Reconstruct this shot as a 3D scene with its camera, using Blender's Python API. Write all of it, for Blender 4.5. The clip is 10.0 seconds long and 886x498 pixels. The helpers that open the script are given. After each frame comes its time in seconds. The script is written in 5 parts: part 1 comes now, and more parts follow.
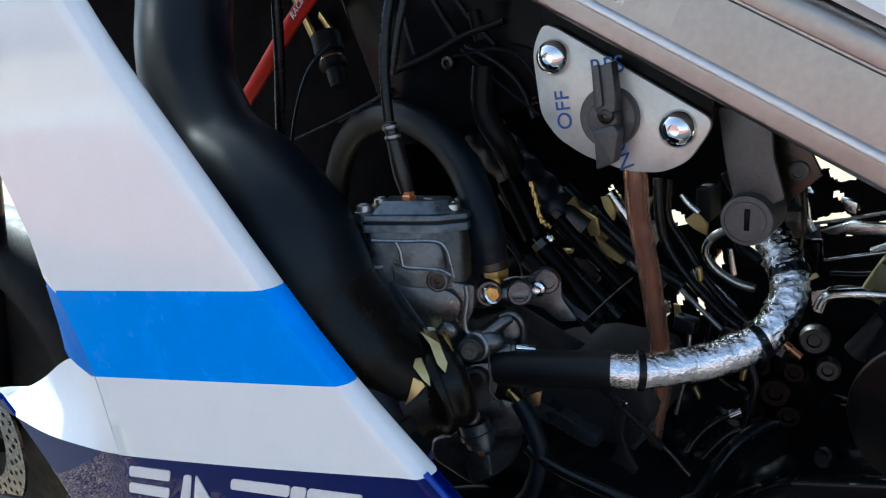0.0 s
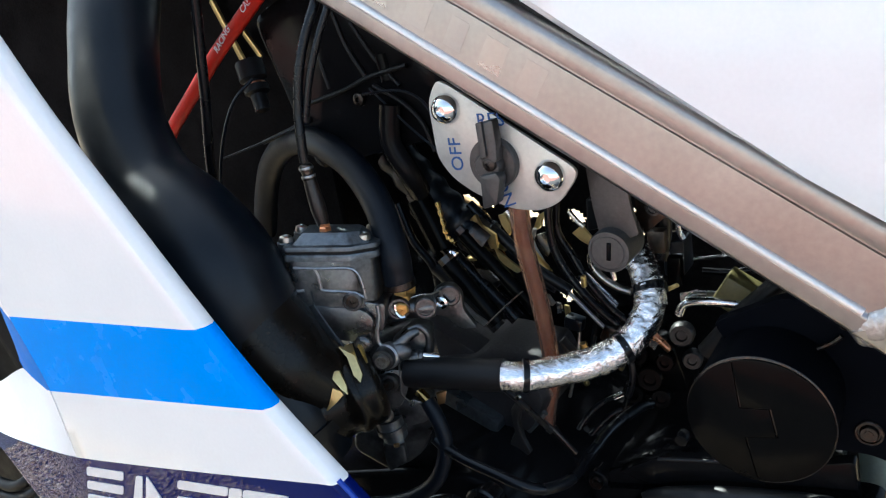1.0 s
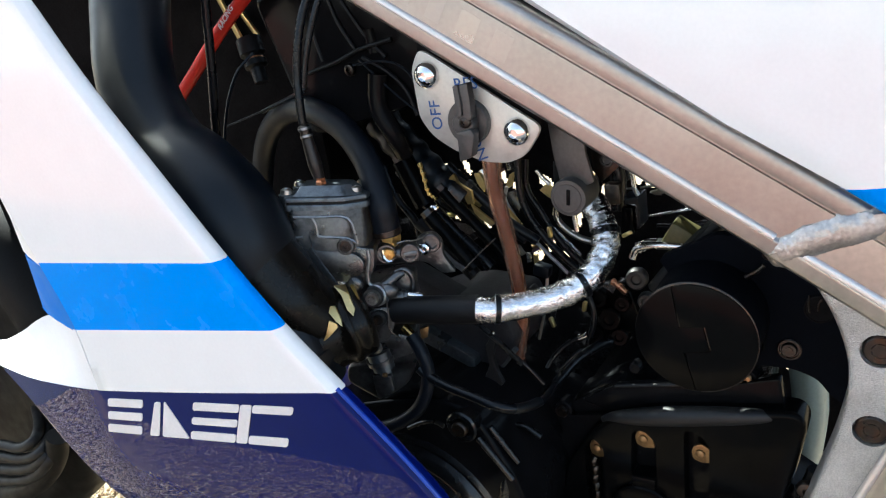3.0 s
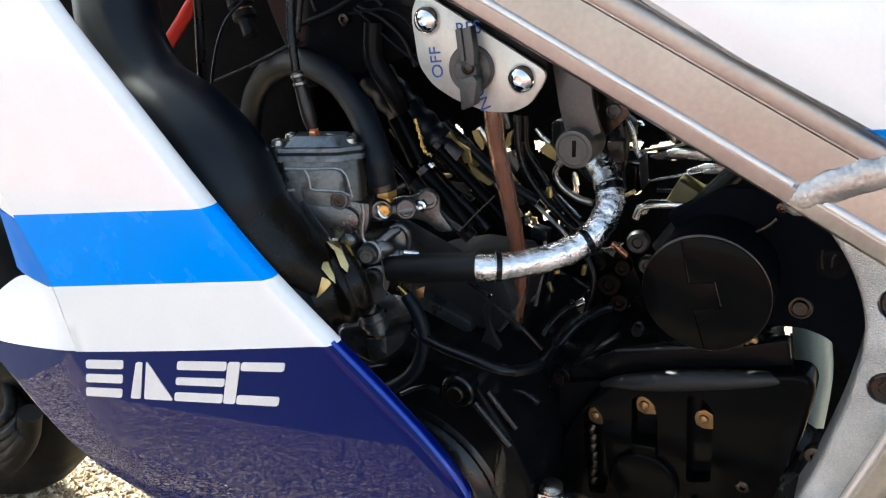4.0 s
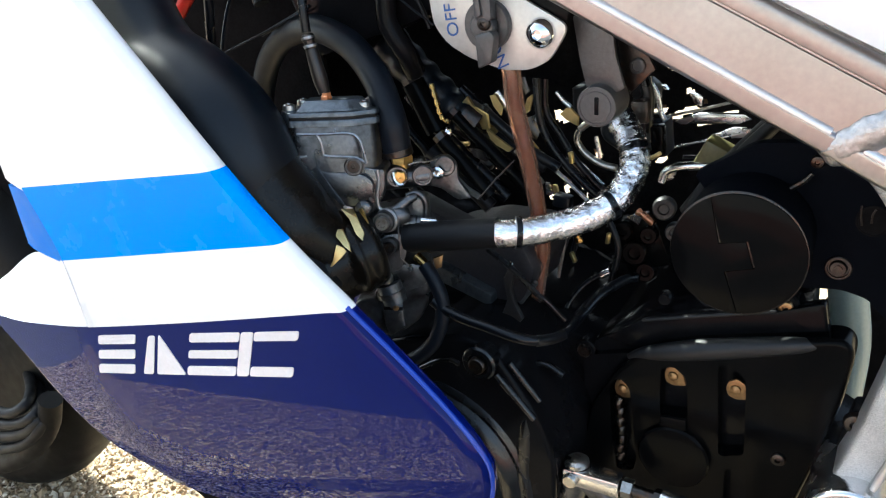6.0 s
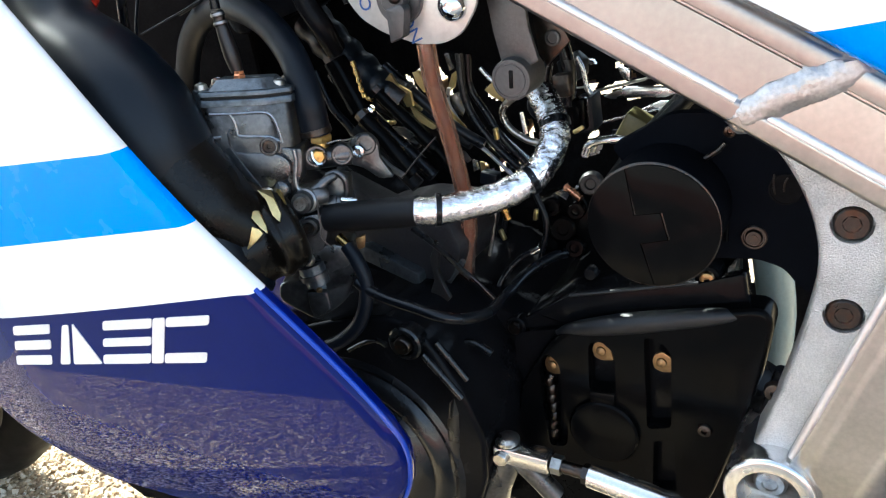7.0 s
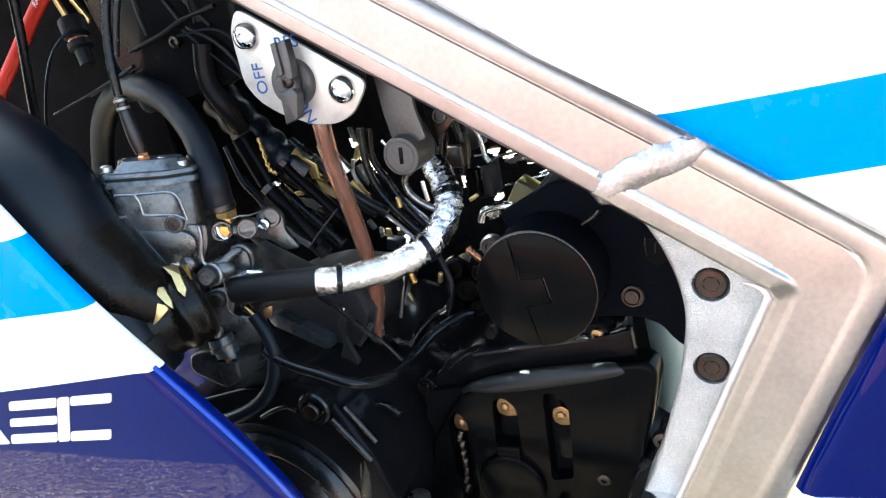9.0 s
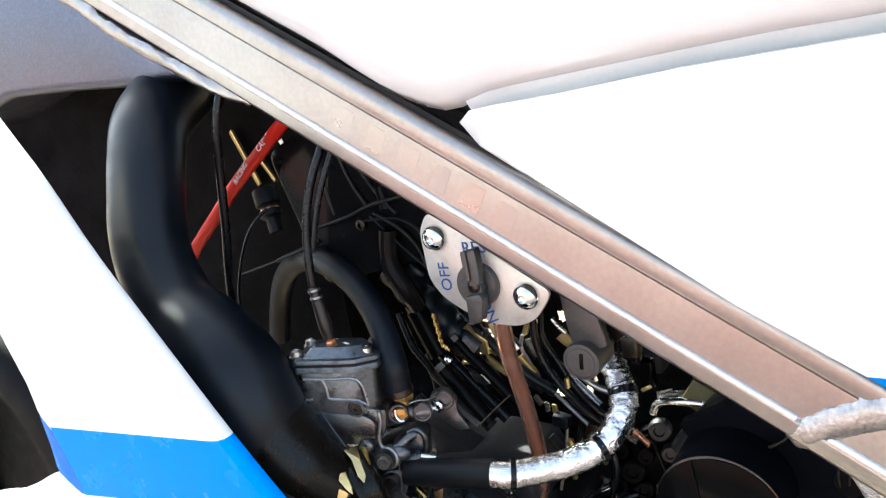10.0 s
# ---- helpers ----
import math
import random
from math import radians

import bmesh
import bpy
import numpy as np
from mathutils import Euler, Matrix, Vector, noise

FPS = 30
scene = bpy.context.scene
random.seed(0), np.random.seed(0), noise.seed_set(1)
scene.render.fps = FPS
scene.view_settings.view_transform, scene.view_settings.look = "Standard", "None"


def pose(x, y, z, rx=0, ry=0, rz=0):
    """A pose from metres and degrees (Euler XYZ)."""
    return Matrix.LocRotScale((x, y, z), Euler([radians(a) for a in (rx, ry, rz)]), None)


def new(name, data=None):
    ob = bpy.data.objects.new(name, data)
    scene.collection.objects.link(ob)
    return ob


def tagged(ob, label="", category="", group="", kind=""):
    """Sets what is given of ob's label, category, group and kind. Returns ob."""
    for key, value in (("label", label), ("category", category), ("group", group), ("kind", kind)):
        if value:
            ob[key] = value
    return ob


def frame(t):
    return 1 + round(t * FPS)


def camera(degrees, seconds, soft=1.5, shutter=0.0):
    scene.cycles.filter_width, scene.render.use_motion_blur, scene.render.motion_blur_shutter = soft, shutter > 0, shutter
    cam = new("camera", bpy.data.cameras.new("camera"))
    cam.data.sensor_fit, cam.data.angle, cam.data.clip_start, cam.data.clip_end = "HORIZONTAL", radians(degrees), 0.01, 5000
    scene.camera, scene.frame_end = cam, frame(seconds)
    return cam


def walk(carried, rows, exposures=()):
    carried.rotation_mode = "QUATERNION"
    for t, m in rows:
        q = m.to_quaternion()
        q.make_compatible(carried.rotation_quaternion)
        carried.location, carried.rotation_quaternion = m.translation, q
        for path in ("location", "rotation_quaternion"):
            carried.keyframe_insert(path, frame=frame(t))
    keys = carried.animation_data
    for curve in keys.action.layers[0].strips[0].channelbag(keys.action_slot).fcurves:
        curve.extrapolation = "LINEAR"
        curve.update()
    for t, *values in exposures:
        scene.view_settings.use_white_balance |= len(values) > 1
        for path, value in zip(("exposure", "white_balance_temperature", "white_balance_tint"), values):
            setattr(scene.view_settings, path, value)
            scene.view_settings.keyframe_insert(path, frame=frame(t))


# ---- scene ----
cam = camera(57.41, 10.0, soft=1.2)
PATH = [
    (0, (0.2309, -0.2494, 0.7886), (79.24, 13.64, 36.23)),
    (0.3, (0.2122, -0.2452, 0.7823), (76.97, 13.45, 35.99)),
    (0.5, (0.2286, -0.2494, 0.8001), (75.50, 13.12, 35.28)),
    (1, (0.2945, -0.2695, 0.8458), (73.98, 14.29, 32.39)),
    (1.5, (0.3279, -0.2967, 0.8534), (74.85, 14.19, 31.09)),
    (2, (0.3323, -0.3233, 0.8378), (74.39, 13.85, 31.85)),
    (2.5, (0.3357, -0.3395, 0.8324), (74.23, 13.98, 31.29)),
    (2.7, (0.3371, -0.3380, 0.8364), (73.56, 14.33, 31.31)),
    (4, (0.3065, -0.3365, 0.8053), (72.73, 13.18, 29.54)),
    (4.5, (0.3053, -0.3320, 0.7879), (73.12, 14.49, 31.07)),
    (5, (0.3028, -0.3331, 0.7893), (72.96, 14.51, 30.84)),
    (5.2, (0.2985, -0.3399, 0.7886), (73.59, 14.91, 30.44)),
    (6.3, (0.2964, -0.3185, 0.7795), (71.68, 14.06, 30.45)),
    (6.5, (0.3004, -0.3131, 0.7770), (70.86, 13.69, 29.38)),
    (7, (0.3200, -0.3069, 0.7667), (70.99, 15.09, 28.28)),
    (7.5, (0.3302, -0.3109, 0.7684), (71.79, 15.03, 27.66)),
    (8, (0.3454, -0.3124, 0.7578), (72.02, 15.00, 25.02)),
    (8.5, (0.3590, -0.3124, 0.7583), (71.99, 15.34, 23.89)),
    (9, (0.3655, -0.3071, 0.7776), (73.20, 16.06, 24.37)),
    (9.4, (0.3503, -0.3038, 0.8176), (75.59, 16.99, 27.51)),
    (9.5, (0.3538, -0.2992, 0.8273), (76.61, 17.45, 29.97)),
    (9.8, (0.3446, -0.2963, 0.8739), (76.58, 16.59, 32.62)),
    (10, (0.3479, -0.3028, 0.8815), (79.58, 15.82, 33.26)),
]
# the bike's own axes in the yard
BIKE = pose(0.203, 0.188, 0.375, 0, -9.5, 0) @ pose(-0.203, -0.188, -0.375)
EXPOSURES = [(0, 1.2, 5150, -4), (0.5, 1.5, 5350, -4), (1.1, 1.82, 5650, -3), (2.5, 1.8, 5750, -3), (4.5, 1.95, 5900, -3), (6.5, 2.25, 5750, -3), (8.5, 2.76, 5600, -4), (9.1, 2.85, 5600, -3), (10, 2.4, 5950, 0)]
walk(cam, [(t, BIKE @ pose(*place, *turn)) for t, place, turn in PATH], EXPOSURES)
# ---- world ----
# The bike stands nose-up by a few degrees: its parts are laid out in the
# bike's own axes (x to the rear, y inwards, z up, millimetres) and turned by BIKE.
world = bpy.data.worlds.new("sky")
scene.world = world
world.use_nodes = True
wn = world.node_tree.nodes
sky = wn.new("ShaderNodeTexSky")
sky.sky_type, sky.sun_disc = "NISHITA", False
SUN_FROM = Vector((-0.62, 0.42, 0.74)).normalized()
sky.air_density, sky.dust_density, sky.ozone_density = 0.7, 5.0, 0.6
sky.sun_elevation = math.asin(SUN_FROM.z)
sky.sun_rotation = math.atan2(SUN_FROM.x, SUN_FROM.y)
soft = wn.new("ShaderNodeHueSaturation")
soft.inputs["Saturation"].default_value = 0.7
world.node_tree.links.new(sky.outputs[0], soft.inputs["Color"])
world.node_tree.links.new(soft.outputs[0], wn["Background"].inputs[0])
wn["Background"].inputs[1].default_value = 0.15
sun_data = bpy.data.lights.new("sun", "SUN")
sun_data.energy, sun_data.angle, sun_data.color = 4.5, radians(0.5), (1.0, 0.93, 0.82)
sun_lamp = new("sun", sun_data)
sun_lamp.rotation_mode = "QUATERNION"
sun_lamp.rotation_quaternion = SUN_FROM.to_track_quat("Z", "Y")


# ---- materials ----
def material(name, base, rough=0.5, metal=0.0, vary=0.12, scale=40.0, fine=400.0, bump=0.05,
             bump_scale=600.0, bump_dist=0.001, coat=0.0, spec=0.5, stain=None, stain_amount=0.0, stain_scale=25.0, rough_vary=0.1):
    """Principled surface with colour and gloss that vary at two scales, and a fine relief."""
    m = bpy.data.materials.new(name)
    m.use_nodes = True
    t = m.node_tree
    n, ln = t.nodes, t.links
    b = n["Principled BSDF"]
    co = n.new("ShaderNodeTexCoord").outputs["Object"]

    def noise_at(s, detail=4.0):
        x = n.new("ShaderNodeTexNoise")
        x.inputs["Scale"].default_value, x.inputs["Detail"].default_value = s, detail
        ln.new(co, x.inputs["Vector"])
        return x.outputs["Fac"]

    big, small = noise_at(scale), noise_at(fine)
    add = n.new("ShaderNodeMath")
    add.operation = "ADD"
    ln.new(big, add.inputs[0]), ln.new(small, add.inputs[1])
    span = n.new("ShaderNodeMapRange")
    span.inputs[1].default_value, span.inputs[2].default_value = 0.7, 1.3
    span.inputs[3].default_value, span.inputs[4].default_value = 1 - vary, 1 + vary
    ln.new(add.outputs[0], span.inputs[0])
    tone = n.new("ShaderNodeMix")
    tone.data_type, tone.blend_type = "RGBA", "MULTIPLY"
    tone.inputs["Factor"].default_value = 1.0
    tone.inputs["A"].default_value = (*base, 1)
    ln.new(span.outputs[0], tone.inputs["B"])
    colour = tone.outputs["Result"]
    if stain:
        blot = noise_at(stain_scale, 6.0)
        edge = n.new("ShaderNodeMapRange")
        edge.inputs[1].default_value, edge.inputs[2].default_value = 0.52, 0.68
        edge.inputs[4].default_value = stain_amount
        ln.new(blot, edge.inputs[0])
        over = n.new("ShaderNodeMix")
        over.data_type = "RGBA"
        ln.new(edge.outputs[0], over.inputs["Factor"])
        ln.new(colour, over.inputs["A"])
        over.inputs["B"].default_value = (*stain, 1)
        colour = over.outputs["Result"]
    ln.new(colour, b.inputs["Base Color"])
    gloss = n.new("ShaderNodeMapRange")
    gloss.inputs[1].default_value, gloss.inputs[2].default_value = 0.3, 0.7
    gloss.inputs[3].default_value = max(rough - rough_vary, 0.02)
    gloss.inputs[4].default_value = min(rough + rough_vary, 1.0)
    ln.new(big, gloss.inputs[0]), ln.new(gloss.outputs[0], b.inputs["Roughness"])
    b.inputs["Metallic"].default_value = metal
    b.inputs["Coat Weight"].default_value = coat
    b.inputs["Specular IOR Level"].default_value = spec
    b.inputs["Coat Roughness"].default_value = 0.06
    if bump:
        up = n.new("ShaderNodeBump")
        up.inputs["Strength"].default_value, up.inputs["Distance"].default_value = bump, bump_dist
        ln.new(noise_at(bump_scale, 5.0), up.inputs["Height"])
        ln.new(up.outputs[0], b.inputs["Normal"])
    return m


WHITE = material("white_paint", (0.86, 0.86, 0.86), 0.16, vary=0.02, bump=0.01, bump_scale=150, coat=0.8, rough_vary=0.03)
BLUE = material("blue_stripe", (0.0, 0.25, 0.90), 0.25, vary=0.05, bump=0.01, bump_scale=120, coat=0.0, spec=0.22, rough_vary=0.05)
NAVY_EDGE = material("navy_edge_highlight", (0.012, 0.045, 0.36), 0.15, vary=0.05, bump=0.0, spec=0.6)
NAVY = material("navy_paint", (0.0012, 0.0055, 0.085), 0.022, vary=0.06, bump=0.0, spec=0.19, rough_vary=0.004)
SPAR = material("satin_aluminium", (0.378, 0.352, 0.335), 0.36, 1.0, vary=0.10, scale=28, fine=260, bump=0.03, bump_scale=900, rough_vary=0.015)
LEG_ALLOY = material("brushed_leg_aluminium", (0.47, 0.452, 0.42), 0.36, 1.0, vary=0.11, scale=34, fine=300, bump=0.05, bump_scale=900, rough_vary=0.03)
CAST = material("blasted_aluminium", (0.66, 0.65, 0.635), 0.42, 1.0, vary=0.22, fine=1100, bump=1.0, bump_scale=1000, bump_dist=0.0013, rough_vary=0.08)
WELD = material("weld_metal", (0.50, 0.48, 0.465), 0.45, 1.0, vary=0.22, bump=0.7, bump_scale=260)
HEADSTOCK = material("dark_cast_aluminium", (0.115, 0.125, 0.17), 0.38, 1.0, vary=0.15, bump=0.35, bump_scale=420)
POLISHED = material("polished_aluminium", (0.72, 0.71, 0.70), 0.22, 1.0, vary=0.08, bump=0.08, rough_vary=0.1)
TUBE_GREY = material("pale_grey_paint", (0.235, 0.29, 0.28), 0.35, vary=0.08, bump=0.05)
CARB = material("carburettor_alloy", (0.135, 0.135, 0.137), 0.34, 0.9, vary=0.25, scale=60, bump=0.14, bump_scale=700,
                stain=(0.035, 0.032, 0.03), stain_amount=0.7, stain_scale=70)
RUBBED = material("rubbed_alloy_edge", (0.36, 0.36, 0.365), 0.36, 0.9, vary=0.25, scale=90, bump=0.2, bump_scale=900)
CAP = material("carburettor_cap_alloy", (0.13, 0.145, 0.16), 0.36, 0.85, vary=0.2, bump=0.25, bump_scale=700,
               stain=(0.05, 0.05, 0.05), stain_amount=0.6, stain_scale=110)
TAPPLATE = material("brushed_tap_plate", (0.62, 0.60, 0.555), 0.42, 0.55, vary=0.07, bump=0.1, bump_scale=900,
                    stain=(0.30, 0.27, 0.23), stain_amount=0.35, stain_scale=60)
KNOB = material("dark_zinc_knob", (0.095, 0.094, 0.094), 0.45, 0.7, vary=0.15, bump=0.2)
CHROME = material("chrome", (0.80, 0.80, 0.80), 0.07, 1.0, vary=0.03, bump=0.02, rough_vary=0.03)
STEEL = material("zinc_steel", (0.48, 0.46, 0.42), 0.32, 1.0, vary=0.2, bump=0.15, stain=(0.16, 0.10, 0.05), stain_amount=0.5, stain_scale=140)
BOLT = material("burnished_bolt", (0.062, 0.055, 0.05), 0.34, 1.0, vary=0.2, bump=0.2, stain=(0.11, 0.05, 0.025), stain_amount=0.5, stain_scale=160)
DARKSTEEL = material("dull_dark_steel", (0.014, 0.013, 0.013), 0.45, 0.2, vary=0.25, bump=0.2)
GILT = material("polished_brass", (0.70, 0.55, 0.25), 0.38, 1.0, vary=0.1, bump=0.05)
BRASS = material("brass", (0.55, 0.36, 0.12), 0.30, 1.0, vary=0.2, bump=0.1)
COPPER = material("copper_nipple", (0.75, 0.32, 0.16), 0.30, 1.0, vary=0.15, bump=0.1)
CLIP = material("passivated_clip", (0.27, 0.17, 0.08), 0.36, 0.9, vary=0.2, bump=0.1)
ENGINE = material("black_engine_paint", (0.0058, 0.0058, 0.0065), 0.16, vary=0.3, bump=0.10, bump_scale=200, spec=0.06,
                  stain=(0.006, 0.0052, 0.0048), stain_amount=0.35, stain_scale=45, rough_vary=0.12)
SATIN = material("satin_black_cover", (0.0030, 0.0030, 0.0031), 0.16, vary=0.25, bump=0.04, bump_scale=500, spec=0.05,
                 stain=(0.009, 0.0065, 0.005), stain_amount=0.30, stain_scale=35, rough_vary=0.05)
CHARCOAL = material("charcoal_plastic", (0.021, 0.020, 0.022), 0.5, vary=0.3, scale=60, bump=0.25, bump_scale=300, spec=0.25, stain=(0.022, 0.02, 0.018), stain_amount=0.4, stain_scale=90)
# near-black without shine, for depths that lie in full shade
VOID = material("matt_black_void", (0.0085, 0.0080, 0.0082), 0.8, vary=0.4, bump=0.3, bump_scale=80, spec=0.0)
SLEEVE = material("matt_black_sleeve", (0.0030, 0.0036, 0.0054), 0.7, spec=0.02, vary=0.2, bump=0.1, bump_scale=60)
PLASTIC = material("black_duct_plastic", (0.0026, 0.0046, 0.0080), 0.38, spec=0.30, vary=0.25, bump=0.10, bump_scale=60, rough_vary=0.10)
RUBBER = material("black_rubber", (0.006, 0.006, 0.0066), 0.5, spec=0.25, vary=0.2, bump=0.10, bump_scale=500)
HOSE = material("grey_black_hose", (0.0040, 0.0058, 0.0095), 0.45, spec=0.22, vary=0.15, bump=0.08, bump_scale=600)
MATT_WHITE = material("white_inner_paint", (0.78, 0.78, 0.78), 0.55, vary=0.03, bump=0.0, spec=0.2)
# stripe's blue made darker, for the jamb turned from the light
MATT_BLUE = material("blue_jamb_shade", (0.0, 0.15, 0.60), 0.6, vary=0.05, bump=0.0, spec=0.1)
RIDGE = material("bright_edge_highlight", (0.80, 0.765, 0.74), 0.55, 1.0, vary=0.06, bump=0.05)
OLIVE = material("dull_olive_tape", (0.10, 0.088, 0.03), 0.5, vary=0.2, bump=0.1)
DOME = material("half_gloss_black_casting", (0.006, 0.0064, 0.007), 0.24, spec=0.5, vary=0.25, bump=0.08, bump_scale=200)
BEAD = material("glossy_black_edge", (0.004, 0.0045, 0.006), 0.50, spec=0.5, vary=0.2, bump=0.03, bump_scale=80, rough_vary=0.05)
GLOSS_RUBBER = material("wet_black_boot", (0.007, 0.0055, 0.004), 0.28, spec=0.2, vary=0.2, bump=0.03, bump_scale=80, rough_vary=0.05)
CABLE = material("black_cable_sheath", (0.0045, 0.005, 0.0065), 0.26, spec=0.28, vary=0.15, bump=0.03)
RED = material("red_silicone_lead", (0.44, 0.012, 0.006), 0.42, spec=0.18, vary=0.1, bump=0.05)
PRINT_WHITE = material("white_print", (0.72, 0.70, 0.70), 0.5, vary=0.05, bump=0.0)
PRINT_BLUE = material("blue_print", (0.035, 0.10, 0.30), 0.4, vary=0.05, bump=0.015, bump_scale=120, coat=0.12, spec=0.25, rough_vary=0.05)
FOIL = material("crinkled_foil", (0.84, 0.84, 0.86), 0.15, 1.0, vary=0.10, bump=0.9, bump_scale=400, bump_dist=0.0011, rough_vary=0.06)
TYRE = material("tyre_rubber", (0.0045, 0.0042, 0.004), 0.55, vary=0.2, bump=0.2, bump_scale=300, spec=0.15)
DISC = material("drilled_disc_steel", (0.30, 0.28, 0.26), 0.3, 1.0, vary=0.2, bump=0.1)
GRAVEL = material("beige_gravel", (0.30, 0.225, 0.135), 0.85, vary=0.45, scale=9, fine=160, bump=1.0, bump_scale=170)
DARK_GROUND = material("dark_reflected_ground", (0.050, 0.049, 0.050), 0.85, vary=0.3, scale=3, fine=60, bump=0.5, bump_scale=90)
RED_GROUND = material("reddish_reflected_ground", (0.24, 0.102, 0.082), 0.85, vary=0.2, scale=1.5, fine=20, bump=0.4, bump_scale=30)
PALE_BACKDROP = material("pale_reflected_backdrop", (0.36, 0.345, 0.325), 0.9, vary=0.15, scale=1.0, fine=14, bump=0.3, bump_scale=30)
WORN = material("rubbed_aluminium", (0.40, 0.382, 0.368), 0.35, 1.0, vary=0.05, bump=0.05)

# clear brown fuel line
FUEL = bpy.data.materials.new("aged_clear_fuel_line")
FUEL.use_nodes = True
fb = FUEL.node_tree.nodes["Principled BSDF"]
fb.inputs["Base Color"].default_value = (0.74, 0.42, 0.29, 1)
fb.inputs["Roughness"].default_value = 0.08
fb.inputs["Transmission Weight"].default_value = 0.85
fb.inputs["IOR"].default_value = 1.42

# stones: each one takes its own tone
STONE = bpy.data.materials.new("mixed_pebbles")
STONE.use_nodes = True
sn, sl = STONE.node_tree.nodes, STONE.node_tree.links
isle = sn.new("ShaderNodeNewGeometry")
ramp = sn.new("ShaderNodeValToRGB")
ramp.color_ramp.elements[0].color = (0.14, 0.08, 0.035, 1)
ramp.color_ramp.elements[1].color = (0.68, 0.59, 0.45, 1)
mid = ramp.color_ramp.elements.new(0.5)
mid.color = (0.42, 0.305, 0.175, 1)
sl.new(isle.outputs["Random Per Island"], ramp.inputs[0])
sl.new(ramp.outputs[0], sn["Principled BSDF"].inputs["Base Color"])
sn["Principled BSDF"].inputs["Roughness"].default_value = 0.8


# ---- shaping ----
def V(p):
    return Vector((p[0], p[1], p[2]))


def part(name, bm, mat, parent=None, label="", matrix=None, sharp=38, recalc=True):
    """Link a bmesh, given in the bike's millimetres, as one mesh object under a thing or part."""
    if matrix is not None:
        bmesh.ops.transform(bm, matrix=matrix, verts=bm.verts)
    if recalc:
        bmesh.ops.recalc_face_normals(bm, faces=bm.faces)
    for f in bm.faces:
        f.smooth = True
    for e in bm.edges:
        e.smooth = len(e.link_faces) < 2 or e.calc_face_angle(0) < radians(sharp)
    bmesh.ops.transform(bm, matrix=BIKE @ Matrix.Scale(0.001, 4), verts=bm.verts)
    me = bpy.data.meshes.new(name)
    bm.to_mesh(me)
    bm.free()
    me.materials.append(mat)
    ob = new(name, me)
    if parent is not None:
        ob.parent = parent
        ob.matrix_parent_inverse = parent.matrix_basis.inverted()
    if label:
        ob["label"] = label
    return ob


def thing(name, at, label, category, group="", kind=""):
    """An Empty at the thing's base, to hold its parts."""
    e = new(name)
    e.empty_display_size = 0.02
    e.matrix_basis = Matrix.Translation(BIKE @ (V(at) * 0.001))
    return tagged(e, label, category, group, kind)


def fillet(pts, r, n=4):
    """Round the corners of a closed outline."""
    out, k = [], len(pts)
    for i in range(k):
        p, a, b = Vector(pts[i]), Vector(pts[i - 1]), Vector(pts[(i + 1) % k])
        ra = min(r, (a - p).length * 0.45)
        rb = min(r, (b - p).length * 0.45)
        s, e = p + (a - p).normalized() * ra, p + (b - p).normalized() * rb
        for j in range(n + 1):
            u = j / n
            out.append(tuple(s * (1 - u) ** 2 + p * 2 * u * (1 - u) + e * u * u))
    return out


def catmull(pts, n=6, closed=False):
    """A smooth line through points."""
    q = [Vector(p) for p in pts]
    out, k = [], len(q)
    for i in range(k if closed else k - 1):
        if closed:
            a, b, c, d = q[i - 1], q[i], q[(i + 1) % k], q[(i + 2) % k]
        else:
            b, c = q[i], q[i + 1]
            a = q[i - 1] if i else b * 2 - c
            d = q[i + 2] if i + 2 < k else c * 2 - b
        for j in range(n):
            u = j / n
            out.append(0.5 * (2 * b + (c - a) * u + (2 * a - 5 * b + 4 * c - d) * u * u + (3 * b - a - 3 * c + d) * u ** 3))
    if not closed:
        out.append(q[-1])
    return out


def circle(cx, cz, r, n=24, a0=0.0, a1=360.0):
    full = abs(a1 - a0) >= 360
    return [(cx + r * math.cos(radians(a0 + (a1 - a0) * i / (n if full else n - 1))),
             cz + r * math.sin(radians(a0 + (a1 - a0) * i / (n if full else n - 1)))) for i in range(n)]


def inset(loop, d):
    """An outline moved inwards by d."""
    area = sum(loop[k - 1][0] * p[1] - p[0] * loop[k - 1][1] for k, p in enumerate(loop))
    s = 1 if area > 0 else -1
    out, k = [], len(loop)
    for i in range(k):
        p, a, b = Vector(loop[i][:2]), Vector(loop[i - 1][:2]), Vector(loop[(i + 1) % k][:2])
        e0, e1 = (p - a).normalized(), (b - p).normalized()
        n0, n1 = Vector((-e0.y, e0.x)) * s, Vector((-e1.y, e1.x)) * s
        m = (n0 + n1) / max(1 + n0.dot(n1), 0.5)
        out.append(tuple(p + m * d))
    return out


